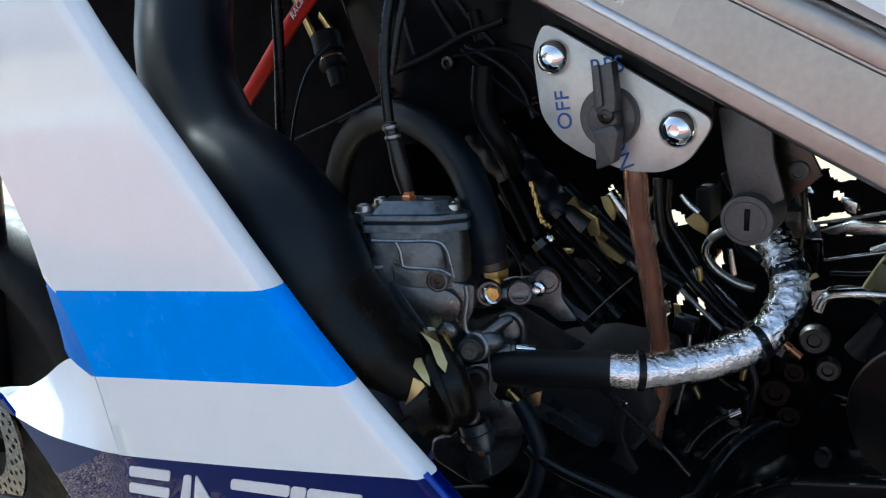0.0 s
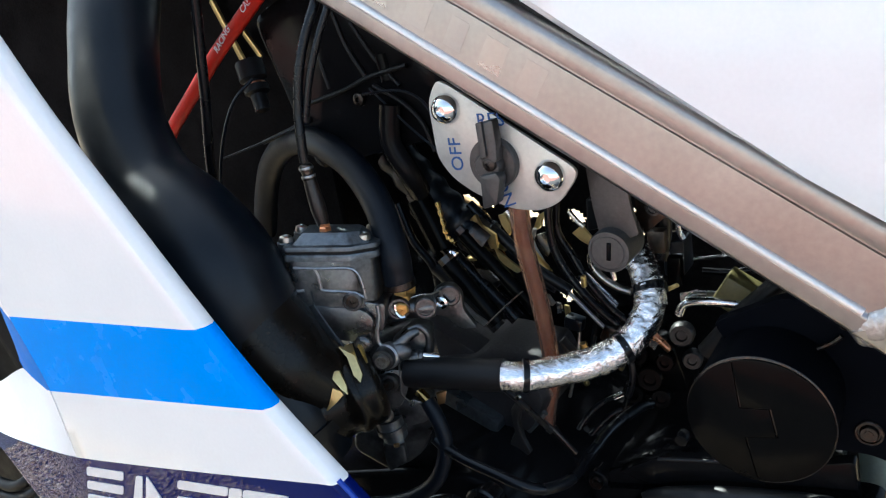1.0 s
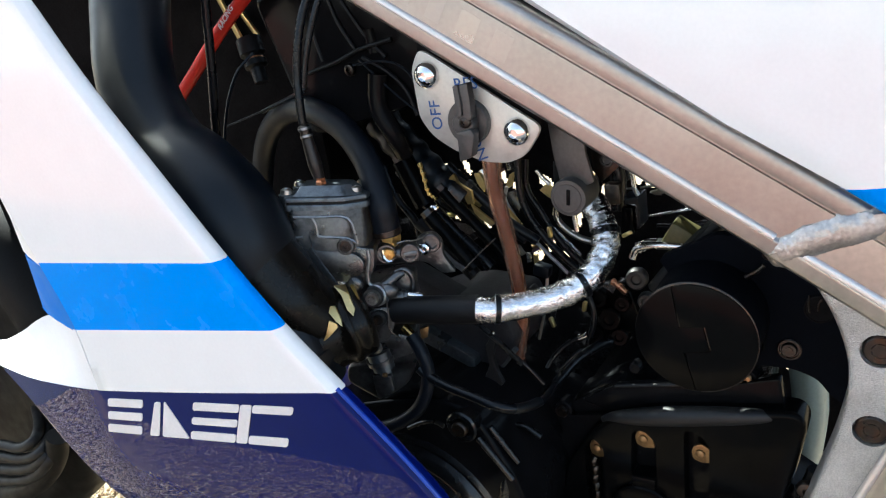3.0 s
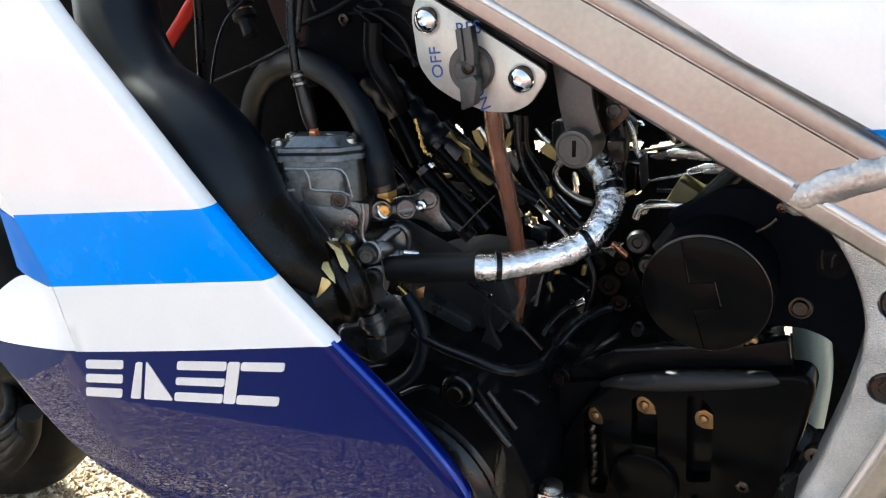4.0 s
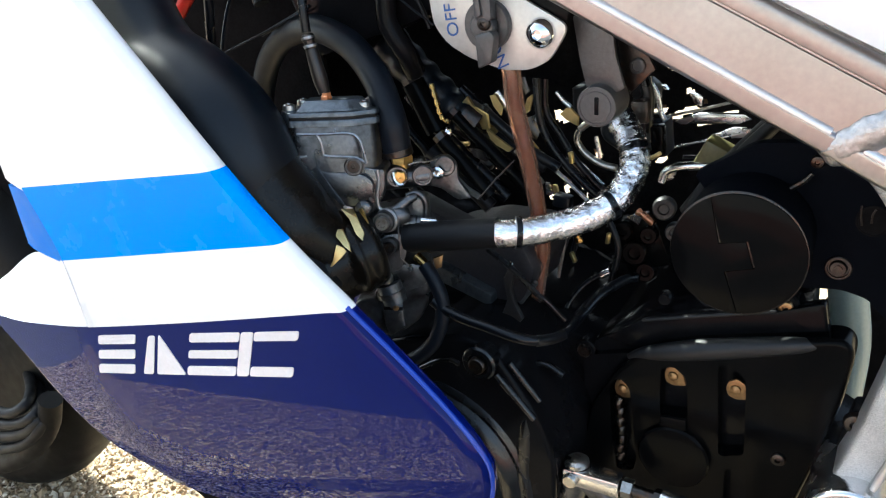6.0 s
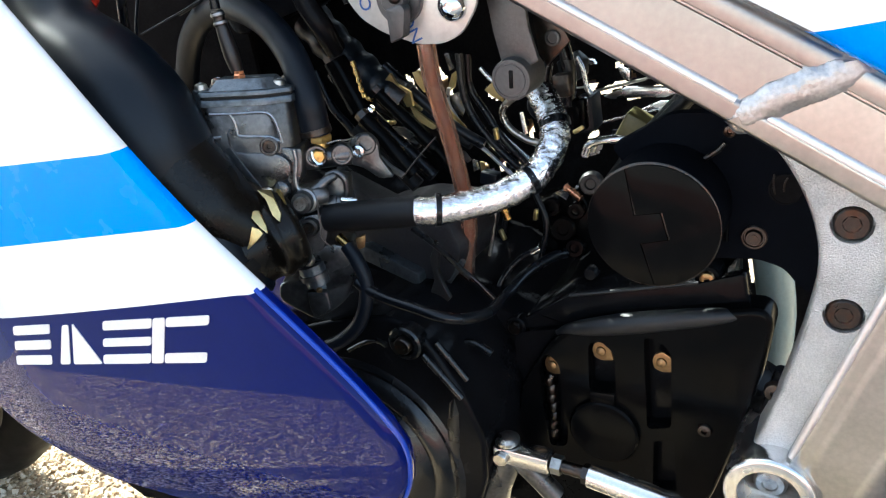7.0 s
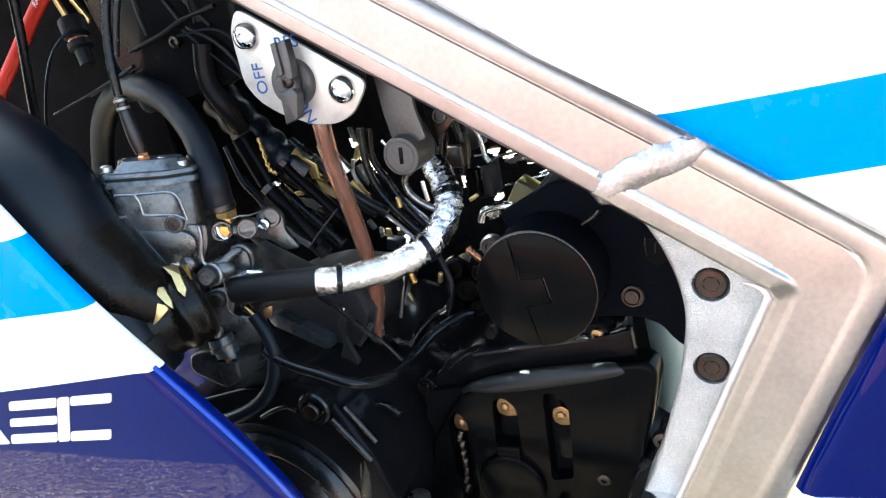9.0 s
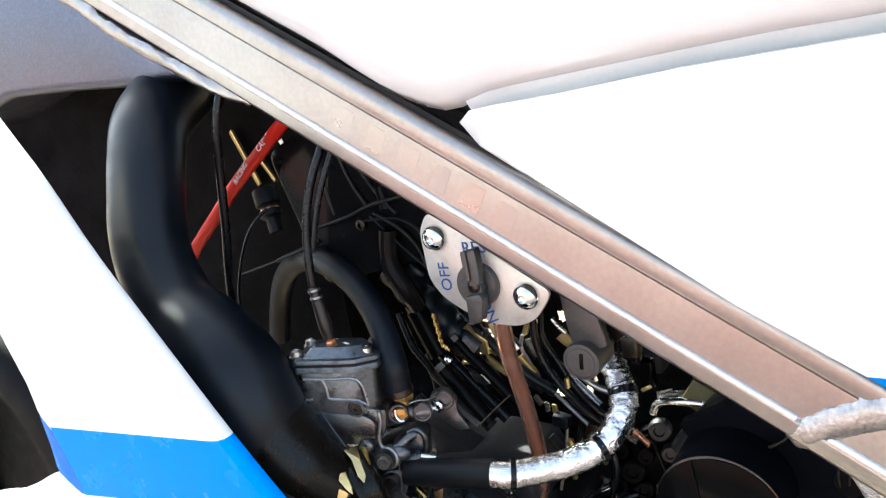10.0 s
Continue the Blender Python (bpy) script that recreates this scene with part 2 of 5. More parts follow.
def prism(outline, y0, y1, holes=(), bevel=0.0, seg=2, bm=None):
    """A plate with an outline in x and z, its face at y0 and its back at y1, with holes and a rounded face edge."""
    bm = bm or bmesh.new()
    loop = []
    for p in outline:
        if not loop or (Vector(p[:2]) - Vector(loop[-1][:2])).length > 1e-4:
            loop.append(p)
    if (Vector(loop[0][:2]) - Vector(loop[-1][:2])).length < 1e-4:
        loop.pop()
    rings = [(loop, y1)]
    if bevel:
        for k in range(seg + 1):
            a = math.pi / 2 * k / seg
            rings.append((inset(loop, bevel * (1 - math.cos(a))), y0 + bevel * (1 - math.sin(a))))
    else:
        rings.append((loop, y0))

    def fill(loops):
        edges = [bm.edges.get((l[i], l[(i + 1) % len(l)])) or bm.edges.new((l[i], l[(i + 1) % len(l)])) for l in loops for i in range(len(l))]
        bmesh.ops.triangle_fill(bm, edges=edges, use_beauty=True, use_dissolve=False)

    made = [[bm.verts.new((p[0], y, p[1])) for p in l] for l, y in rings]
    for a, b in zip(made, made[1:]):
        for i in range(len(a)):
            k = (i + 1) % len(a)
            bm.faces.new((a[i], a[k], b[k], b[i]))
    backs, fronts = [made[0]], [made[-1]]
    for h in holes:
        f, g = [bm.verts.new((p[0], y0, p[1])) for p in h], [bm.verts.new((p[0], y1, p[1])) for p in h]
        for i in range(len(h)):
            k = (i + 1) % len(h)
            bm.faces.new((f[i], f[k], g[k], g[i]))
        fronts.append(f), backs.append(g)
    fill(fronts), fill(backs)
    bmesh.ops.recalc_face_normals(bm, faces=bm.faces)
    return bm


def tube(pts, r, n=12, steps=6, radii=None, ripple=None, bm=None, smooth=True):
    """A round body swept along points; radii, if given, one for each point."""
    bm = bm or bmesh.new()
    path = catmull(pts, steps) if smooth else [Vector(p) for p in pts]
    m = len(path)
    if radii:
        rr = [c.x for c in catmull([(a, 0, 0) for a in radii], steps)] if smooth else list(radii)
    else:
        rr = [r] * m
    tan = [(path[min(i + 1, m - 1)] - path[max(i - 1, 0)]).normalized() for i in range(m)]
    side = tan[0].orthogonal().normalized()
    rings = []
    for i in range(m):
        side = (side - tan[i] * side.dot(tan[i])).normalized()
        other = tan[i].cross(side)
        ring = []
        for j in range(n):
            a = 2 * math.pi * j / n
            k = rr[i] * (ripple(i, a) if ripple else 1.0)
            ring.append(bm.verts.new(path[i] + (side * math.cos(a) + other * math.sin(a)) * k))
        rings.append(ring)
    for a, b in zip(rings, rings[1:]):
        for j in range(n):
            bm.faces.new((a[j], a[(j + 1) % n], b[(j + 1) % n], b[j]))
    bm.faces.new(rings[0][::-1]), bm.faces.new(rings[-1])
    return bm


def lathe(profile, at, axis=(0, -1, 0), n=28, bm=None):
    """A turned body: profile of (radius, height) along axis, from at."""
    bm = bm or bmesh.new()
    ax = Vector(axis).normalized()
    s = ax.orthogonal().normalized()
    o = ax.cross(s)
    rings = []
    for r, h in profile:
        c = V(at) + ax * h
        rings.append([bm.verts.new(c)] if r <= 0 else
                     [bm.verts.new(c + (s * math.cos(2 * math.pi * j / n) + o * math.sin(2 * math.pi * j / n)) * r) for j in range(n)])
    for a, b in zip(rings, rings[1:]):
        for j in range(n):
            k = (j + 1) % n
            if len(a) == 1 and len(b) == 1:
                continue
            if len(a) == 1:
                bm.faces.new((a[0], b[k], b[j]))
            elif len(b) == 1:
                bm.faces.new((a[j], a[k], b[0]))
            else:
                bm.faces.new((a[j], a[k], b[k], b[j]))
    for ring in (rings[0], rings[-1]):
        if len(ring) > 1:
            bm.faces.new(ring)
    return bm


def block(at, size, turn=(0, 0, 0), bevel=1.0, bm=None):
    """A box with rounded edges."""
    own = bmesh.new()
    bmesh.ops.create_cube(own, size=1.0)
    bmesh.ops.scale(own, vec=size, verts=own.verts)
    if bevel:
        bmesh.ops.bevel(own, geom=own.edges[:], offset=bevel, segments=2, profile=0.5, affect="EDGES", clamp_overlap=True)
    bmesh.ops.transform(own, matrix=pose(*at, *turn), verts=own.verts)
    if bm is None:
        return own
    tmp = bpy.data.meshes.new("tmp")
    own.to_mesh(tmp)
    own.free()
    bm.from_mesh(tmp)
    bpy.data.meshes.remove(tmp)
    return bm


def socket_bolt(name, at, r, parent=None, mat=None, axis=(0, -1, 0), h=6.0, label="", matrix=None):
    """A bolt head with a round skirt and a six-sided socket."""
    bm = lathe([(r * 0.97, 0), (r, 0.6), (r, h - 1.2), (r * 0.86, h), (r * 0.5, h)], at, axis, 24)
    bm.faces.ensure_lookup_table()
    lid = bm.faces[-1]
    bm.faces.remove(lid)
    lathe([(r * 0.5, h), (r * 0.48, h * 0.45), (0, h * 0.4)], at, axis, 6, bm)
    return part(name, bm, mat or BOLT, parent, label, matrix)


def pan_screw(name, at, r, parent=None, mat=None, axis=(0, -1, 0), h=None, matrix=None):
    """A domed screw head with a cross recess."""
    h = h or r * 0.75
    bm = lathe([(r, 0), (r, h * 0.45), (r * 0.85, h * 0.8), (r * 0.45, h), (r * 0.38, h), (r * 0.3, h * 0.45), (0, h * 0.4)], at, axis, 20)
    return part(name, bm, mat or STEEL, parent, "", matrix)


def lettering(name, body, size, at, turn, mat, parent, label="", matrix=None):
    """Flat raised letters of the built-in font, centred at a place, upright in x and z before they are turned."""
    cu = bpy.data.curves.new(name, "FONT")
    cu.body, cu.size, cu.extrude, cu.align_x, cu.align_y = body, size, 0.15, "CENTER", "CENTER"
    cu.resolution_u = 3
    tmp = new("tmp_text", cu)
    me = bpy.data.meshes.new_from_object(tmp.evaluated_get(bpy.context.evaluated_depsgraph_get()))
    bpy.data.objects.remove(tmp)
    bpy.data.curves.remove(cu)
    bm = bmesh.new()
    bm.from_mesh(me)
    bpy.data.meshes.remove(me)
    bmesh.ops.transform(bm, matrix=pose(*at, *turn) @ pose(0, 0, 0, 90, 0, 0), verts=bm.verts)
    return part(name, bm, mat, parent, label, matrix, recalc=False)


def slab_z(outline, top, low, bevel=0.0, seg=2):
    """A plate with an outline in x and y, from its top down."""
    bm = prism(outline, -top, -low, bevel=bevel, seg=seg)
    bmesh.ops.transform(bm, matrix=pose(0, 0, 0, -90, 0, 0), verts=bm.verts)
    return bm


def sheet(rows, thick=(-2.5, 3.0, 0.0)):
    """A curved panel with thickness from a grid of points."""
    bm = bmesh.new()
    t = Vector(thick)
    a = [[bm.verts.new(p) for p in r] for r in rows]
    b = [[bm.verts.new(Vector(p) + t) for p in r] for r in rows]
    m, n = len(rows), len(rows[0])
    for i in range(m - 1):
        for j in range(n - 1):
            bm.faces.new((a[i][j], a[i][j + 1], a[i + 1][j + 1], a[i + 1][j]))
            bm.faces.new((b[i][j], b[i + 1][j], b[i + 1][j + 1], b[i][j + 1]))
    for j in range(n - 1):
        bm.faces.new((a[0][j], b[0][j], b[0][j + 1], a[0][j + 1]))
        bm.faces.new((a[-1][j], a[-1][j + 1], b[-1][j + 1], b[-1][j]))
    for i in range(m - 1):
        bm.faces.new((a[i][0], a[i + 1][0], b[i + 1][0], b[i][0]))
        bm.faces.new((a[i][-1], b[i][-1], b[i + 1][-1], a[i + 1][-1]))
    return bm


def shard(pts, back):
    """A thin curved scrap: an outline in space, and its back."""
    bm = bmesh.new()
    a = [bm.verts.new(p) for p in pts]
    b = [bm.verts.new(V(p) + Vector(back)) for p in pts]
    for i in range(len(a)):
        k = (i + 1) % len(a)
        bm.faces.new((a[i], a[k], b[k], b[i]))
    for ring in (a, b):
        bmesh.ops.triangle_fill(bm, edges=[bm.edges.get((ring[i], ring[(i + 1) % len(ring)])) for i in range(len(ring))], use_beauty=True)
    return bm


def line_of(pts, smooth=True):
    """A function through (where, value) points."""
    q = catmull([(a, b, 0) for a, b in pts], 8) if smooth else [Vector((a, b, 0)) for a, b in pts]
    q.sort(key=lambda v: v.x)
    ks, vs = [v.x for v in q], [v.y for v in q]
    return lambda k: float(np.interp(k, ks, vs))


# ---- ground ----
def ground_mesh(name, x0, x1, y0, y1, nx, ny, rise, mat, z=0.0, thick=0.0):
    bm = bmesh.new()
    g = [[bm.verts.new((x0 + (x1 - x0) * i / nx, y0 + (y1 - y0) * j / ny, z + rise * (noise.noise((i * 0.7, j * 0.7, 1.3))))) for j in range(ny + 1)] for i in range(nx + 1)]
    for i in range(nx):
        for j in range(ny):
            bm.faces.new((g[i][j], g[i + 1][j], g[i + 1][j + 1], g[i][j + 1]))
    me = bpy.data.meshes.new(name)
    bm.to_mesh(me)
    bm.free()
    me.materials.append(mat)
    return new(name, me)


ground = ground_mesh("ground", -900, 900, -900, 900, 2, 2, 0, GRAVEL)
tagged(ground, "beige gravel yard around the parked motorcycle", "ground", kind="structure")


def pebbles(name, count, x0, x1, y0, y1, size, seed, lift=0.0):
    """Loose stones as one mesh."""
    rng = np.random.default_rng(seed)
    base = np.array([(1, 0, 0), (-1, 0, 0), (0, 1, 0), (0, -1, 0), (0, 0, 1), (0, 0, -1)], float)
    tri = np.array([(0, 2, 4), (2, 1, 4), (1, 3, 4), (3, 0, 4), (2, 0, 5), (1, 2, 5), (3, 1, 5), (0, 3, 5)])
    r = size * rng.lognormal(0, 0.35, (count, 1, 1))
    shape = base[None] * rng.uniform(0.6, 1.2, (count, 6, 1)) * r * np.array([1.15, 0.9, 0.62])
    a = rng.uniform(0, 2 * np.pi, count)
    rot = np.zeros((count, 3, 3))
    rot[:, 0, 0], rot[:, 0, 1], rot[:, 1, 0], rot[:, 1, 1], rot[:, 2, 2] = np.cos(a), -np.sin(a), np.sin(a), np.cos(a), 1
    b = rng.normal(0, 0.5, count)
    tip = np.zeros((count, 3, 3))
    tip[:, 0, 0], tip[:, 0, 2], tip[:, 2, 0], tip[:, 2, 2], tip[:, 1, 1] = np.cos(b), np.sin(b), -np.sin(b), np.cos(b), 1
    pts = np.einsum("cij,cjk,cvk->cvi", rot, tip, shape)
    pts += np.stack([rng.uniform(x0, x1, count), rng.uniform(y0, y1, count), lift + rng.uniform(0.0, size * 0.9, count)], 1)[:, None]
    me = bpy.data.meshes.new(name)
    me.from_pydata(pts.reshape(-1, 3).tolist(), [], (tri[None] + 6 * np.arange(count)[:, None, None]).reshape(-1, 3).tolist())
    me.materials.append(STONE)
    ob = new(name, me)
    return tagged(ob, "loose beige and brown pebbles on the gravel yard", "gravel", kind="stuff")


pebbles("gravel_stones", 50000, -1.7, -0.15, -0.02, 1.0, 0.0042, 3)
pebbles("gravel_stones", 62000, -1.35, 0.3, -0.54, -0.02, 0.0027, 4, 0.006)
# unseen dark ground, added as what the navy panel mirrors
lane = ground_mesh("pavement", -9, 9, -1.5, 0.02, 1, 1, 0, DARK_GROUND, 0.006)
tagged(lane, "unseen dark ground strip added for the navy panel's reflection", "pavement", kind="structure")
# reddish reflector on the ground, added to turn the spar pink
terrace = ground_mesh("pavement", -9, 9, -4.6, -1.5, 1, 1, 0, RED_GROUND, 0.010)
tagged(terrace, "unseen reddish ground added to tint the spar's reflection", "pavement", kind="structure")
# pale ground out of view, added for the spar to mirror
apron = ground_mesh("pavement", -12, 12, -8.0, -4.6, 1, 1, 0, PALE_BACKDROP, 0.008)
tagged(apron, "unseen pale grey ground added for the spar's far reflection", "pavement", kind="structure")
# pale wall out of view, added to close the reflections
wall_bm = bmesh.new()
bmesh.ops.create_cube(wall_bm, size=1.0, matrix=Matrix.Translation((0, -8.2, 1.2)) @ Matrix.Diagonal((24, 0.4, 2.4, 1)))
wall_me = bpy.data.meshes.new("reflected_wall")
wall_bm.to_mesh(wall_me)
wall_bm.free()
wall_me.materials.append(PALE_BACKDROP)
tagged(new("reflected_wall", wall_me), "unseen pale wall added behind the camera for its reflection", "wall", kind="structure")

# ---- fairing ----
fairing = thing("fairing", (-120, 0, 470), "white and navy painted side fairing with a light blue stripe", "fairing")
rear_edge = line_of([(400, -120), (425, -52), (440, -24.5), (462, 15.5), (485, 40.5), (505, 56.5), (522, 64.5), (538, 68), (556, 62.5), (575, 52.5), (600, 34.5), (635, 6.5), (676, -26), (722, -56.5), (790, -96), (850, -130), (906, -156), (943, -177), (1010, -214)])
crease = line_of([(600, -244), (631, -239), (677, -236), (733, -249), (805, -267), (900, -288), (1010, -312)])
belly = line_of([(-520, 712), (-430, 655), (-374, 608), (-340, 568), (-313, 531), (-293, 512), (-260, 495), (-237, 476), (-195, 464), (-163, 453), (-131, 434), (-60, 415), (90, 405)])
nose = lambda z: -500.0
to_navy = line_of([(-520, 668), (-440, 642), (-381, 630), (-332, 625), (-244, 625), (-120, 629), (11, 635.5), (90, 640)])
stripe_low = lambda x: 677.0 - 0.002 * (x + 236)
stripe_top = lambda x: 732.0 - 0.05 * (x + 247)


def panel_y(x, z):
    """The panel is flat about its middle, and rolls under at its belly and in at its nose."""
    y = -20.0
    if z < 585:
        y += ((585 - z) / 100) ** 2 * 17
    if x < -235 and z < 652:
        y += (math.sqrt((x + 250) ** 2 + 60) - (x + 250)) * 0.5 * 0.10
    return y


def fairing_band(name, mat, left, right, low, high, nu, nv, label="", lip=True):
    rows = []
    for i in range(nv + 1):
        v = i / nv
        row = []
        for j in range(nu + 1):
            x = -150.0
            for _ in range(6):
                z = low(x) * (1 - v) + high(x) * v
                x0, x1 = left(z), right(z) - (14 if lip else 0)
                x = x0 + (x1 - x0) * j / nu
            row.append((x, panel_y(x, z), z))
        if lip:
            y = panel_y(x, z)
            row += [(x + 1.0, y, z), (x + 9.0, y + 0.2, z), (x + 9.6, y + 0.5, z), (x + 13.0, y + 3.4, z), (x + 13.5, y + 4.6, z), (x + 13.6, y + 9, z)]
        rows.append(row)
    return part(name, sheet(rows), mat, fairing, label, sharp=50)


top_line = lambda x: 1000.0
fairing_band("upper_panel", WHITE, crease, rear_edge, stripe_top, top_line, 14, 16, "glossy white panel")
fairing_band("stripe_panel", BLUE, crease, rear_edge, stripe_low, stripe_top, 14, 4, "light blue painted stripe")
fairing_band("lower_panel", WHITE, crease, rear_edge, to_navy, stripe_low, 14, 4, "glossy white panel")
fairing_band("belly_panel", NAVY, nose, rear_edge, belly, to_navy, 44, 16, "dark navy glossy belly panel")

# edge tube in brighter blue, standing for the lip's highlight
part("rolled_edge", tube([(rear_edge(z) - 1.0, panel_y(rear_edge(z), z) + 3.6, z) for z in range(444, 637, 12)], 1.5, 8, 2), NAVY_EDGE, fairing, "rolled navy edge, bluer for its highlight")
# black sheet added inside the panel, to cut its white reflections in the duct
rows = []
for i in range(17):
    z = 440 + 440 * i / 16
    x0, x1 = max(crease(z), -260) + 4, rear_edge(z) - 15
    rows.append([(x0 + (x1 - x0) * j / 8, panel_y(x0 + (x1 - x0) * j / 8, z) + 5.5, z) for j in range(9)])
part("dark_inner_sheet", sheet(rows, (0, 1.5, 0)), VOID, fairing, "black sheet added inside to cut white reflections")

# the vent in front of the panel: its sloping jamb, its scooped floor and its lip
jamb_edge = line_of([(640, -326), (677, -318), (740, -309), (800, -304), (900, -318), (1010, -335)])
for name, mat, low, high in (("vent_jamb", MATT_WHITE, 732, 1000), ("vent_jamb", MATT_BLUE, 677, 732)):
    rows = []
    for i in range(9):
        z = low + (high - low) * i / 8
        a, b = crease(z), jamb_edge(z)
        rows.append([(b + (a - b) * k, 6 - 26 * k ** 0.8, z + (0 if i else (1 - k) * 8 - 2 * k)) for k in (0, 0.25, 0.5, 0.75, 0.97, 1)])
    part(name, sheet(rows, (2, 3, 0)), mat, fairing)
scoop_top = catmull([(-237, -20, 677), (-262, -12, 677), (-317, 9, 676), (-350, 14, 669), (-395, 21, 655), (-470, 32, 635)], 5)
scoop_foot = catmull([(-239, 0, 0), (-262, 0, 0), (-300, 0, 0), (-345, 0, 0), (-395, 0, 0), (-485, 0, 0)], 5)
rows = []
for top, foot in zip(scoop_top, scoop_foot):
    z = to_navy(foot.x) + 0.5
    low = Vector((foot.x, panel_y(foot.x, z), z))
    rows.append([top.lerp(low, k / 6) + Vector((0, 5 * math.sin(math.pi * k / 6), 0)) * min((-237 - top.x) / 60, 1) for k in range(7)])
part("scoop_floor", sheet(rows, (0, 4, -1)), MATT_WHITE, fairing, "scooped white lip under the vent")

# maker's mark on the belly: plain white bars


def mark(pts):
    bm = prism(fillet(pts, 2.2, 3), -20.7, -20.1)
    for v in bm.verts:
        v.co.y += panel_y(v.co.x, v.co.z) + 20
    part("mark_bar", bm, PRINT_WHITE, fairing)


def slant(x0, pts):
    """Places in a slanted row along the belly, in widths and heights of the mark."""
    return [(x0 + u + 18 * v, 588 + 31 * v + 0.022 * (x0 + u + 248)) for u, v in pts]


for x0, w, bars in ((-248, 43, ((0, 0.24), (0.39, 0.62), (0.77, 1))), (-148, 47, ((0, 0.22), (0.41, 0.60), (0.79, 1))), (-100, 49, ((0, 0.22), (0.80, 1)))):
    for v0, v1 in bars:
        mark(slant(x0, [(0 if w != 49 else 12, v0), (w, v0), (w, v1), (0 if w != 49 else 12, v1)]))
mark(slant(-100, [(0, 0), (11, 0), (11, 1), (0, 1)]))
mark(slant(-195, [(0, 0), (11, 0), (11, 0.96), (4, 0.96)]))
mark(slant(-195, [(15, 0), (46, 0), (15, 1)]))

# ---- aluminium frame ----
frame_thing = thing("motorcycle_frame", (230, 140, 400), "satin aluminium box-section frame with a blasted pivot plate", "frame")
RAIL = [(0, 152), (0, 119.0), (0.7, 115.6), (2.0, 114.0), (2.8, 113.5), (3.4, 113.4), (10.4, 113.2), (11.4, 113.2), (12.4, 113.9), (13.0, 115.0), (13.8, 115.3), (14.6, 115.3), (39.8, 115.3), (40.6, 115.4), (41.2, 116.4), (42.2, 116.4), (42.8, 114.9), (43.6, 114.7), (50.0, 114.7), (53.5, 115.5), (55.5, 118), (56.2, 122), (56.2, 152)]


def rail(path, profiles):
    """Sweep the rail's section along its lower edge, mitred at the bends."""
    bm = bmesh.new()
    q = [Vector(p) for p in path]
    rings = []
    profiles = profiles if isinstance(profiles[0][0], tuple) else [profiles] * len(path)
    for i, p in enumerate(q):
        d0 = (q[i] - q[i - 1]).normalized() if i else (q[1] - q[0]).normalized()
        d1 = (q[i + 1] - q[i]).normalized() if i + 1 < len(q) else d0
        n0, n1 = Vector((-d0.y, d0.x)), Vector((-d1.y, d1.x))
        m = (n0 + n1) / (1 + n0.dot(n1))
        rings.append([bm.verts.new((p.x + m.x * s, y, p.y + m.y * s)) for s, y in profiles[i]])
    k = len(profiles[0])
    for a, b in zip(rings, rings[1:]):
        for j in range(k):
            bm.faces.new((a[j], a[(j + 1) % k], b[(j + 1) % k], b[j]))
    bm.faces.new(rings[0]), bm.faces.new(rings[-1])
    return bm


part("main_spar", rail([(-330, 1114.8), (-100, 927.1), (60, 796.5), (265, 629.3)], RAIL), SPAR, frame_thing, "extruded satin aluminium spar", sharp=50)
UPPER = [(s, y - 1.2 if y < 150 else y) for s, y in RAIL]
LEG = UPPER[:1] + [(-0.5, 127), (0.4, 121), (1.4, 117.6), (3, 116), (5, 115.5), (9.4, 115.4), (10.4, 115.2), (11.6, 114.7), (12.8, 114.2), (14, 114.0), (15, 114.0), (37.5, 114.0), (38.8, 113.8), (39.8, 113.3), (40.8, 112.8), (42, 112.6), (44, 112.5)] + UPPER[18:]


def pivot_leg():
    """The spar's end, its knee rounded more towards the outside, and the leg down to the pivot."""
    bm = bmesh.new()
    up, knee, low = Vector((229, 658.5)), Vector((314, 588)), Vector((246, 467))
    d0, d1 = (knee - up).normalized(), (low - knee).normalized()
    n0, n1 = Vector((-d0.y, d0.x)), Vector((-d1.y, d1.x))
    m = (n0 + n1) / (1 + n0.dot(n1))
    rings = [[(up + n0 * s + d0 * (0.74 * s), y) for s, y in UPPER]]
    for k in range(9):
        u = k / 8
        w = u * u * (3 - 2 * u)
        prof = [(a[0] + (b[0] - a[0]) * w, a[1] + (b[1] - a[1]) * w) for a, b in zip(UPPER, LEG)]
        ring = []
        for s, y in prof:
            e = 7 + 16 * s / 50
            c = knee + m * s
            ring.append(((c - d0 * e) * (1 - u) ** 2 + c * 2 * u * (1 - u) + (c + d1 * e) * u * u, y))
        rings.append(ring)
    d2 = (Vector((168, 328)) - low).normalized()
    n2 = Vector((-d2.y, d2.x))
    m2 = (n1 + n2) / (1 + n1.dot(n2))
    rings.append([(low + m2 * s, y) for s, y in LEG])
    for go, inner_s in ((22, 0), (31, 15), (40, 20.5), (49, 22), (58, 20.5), (67, 15), (76, 0)):
        at = low + d2 * go
        rings.append([(at + n2 * (inner_s + s * (56.2 - inner_s) / 56.2), y) for s, y in LEG])
    rings.append([(Vector((168, 328)) + n2 * s, y) for s, y in LEG])
    made = [[bm.verts.new((p.x, y, p.y)) for p, y in r] for r in rings]
    k = len(UPPER)
    for a, b in zip(made, made[1:]):
        for j in range(k):
            bm.faces.new((a[j], a[(j + 1) % k], b[(j + 1) % k], b[j]))
    bm.faces.new(made[0]), bm.faces.new(made[-1])
    return bm


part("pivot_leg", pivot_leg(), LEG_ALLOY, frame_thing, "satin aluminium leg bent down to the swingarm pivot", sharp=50)


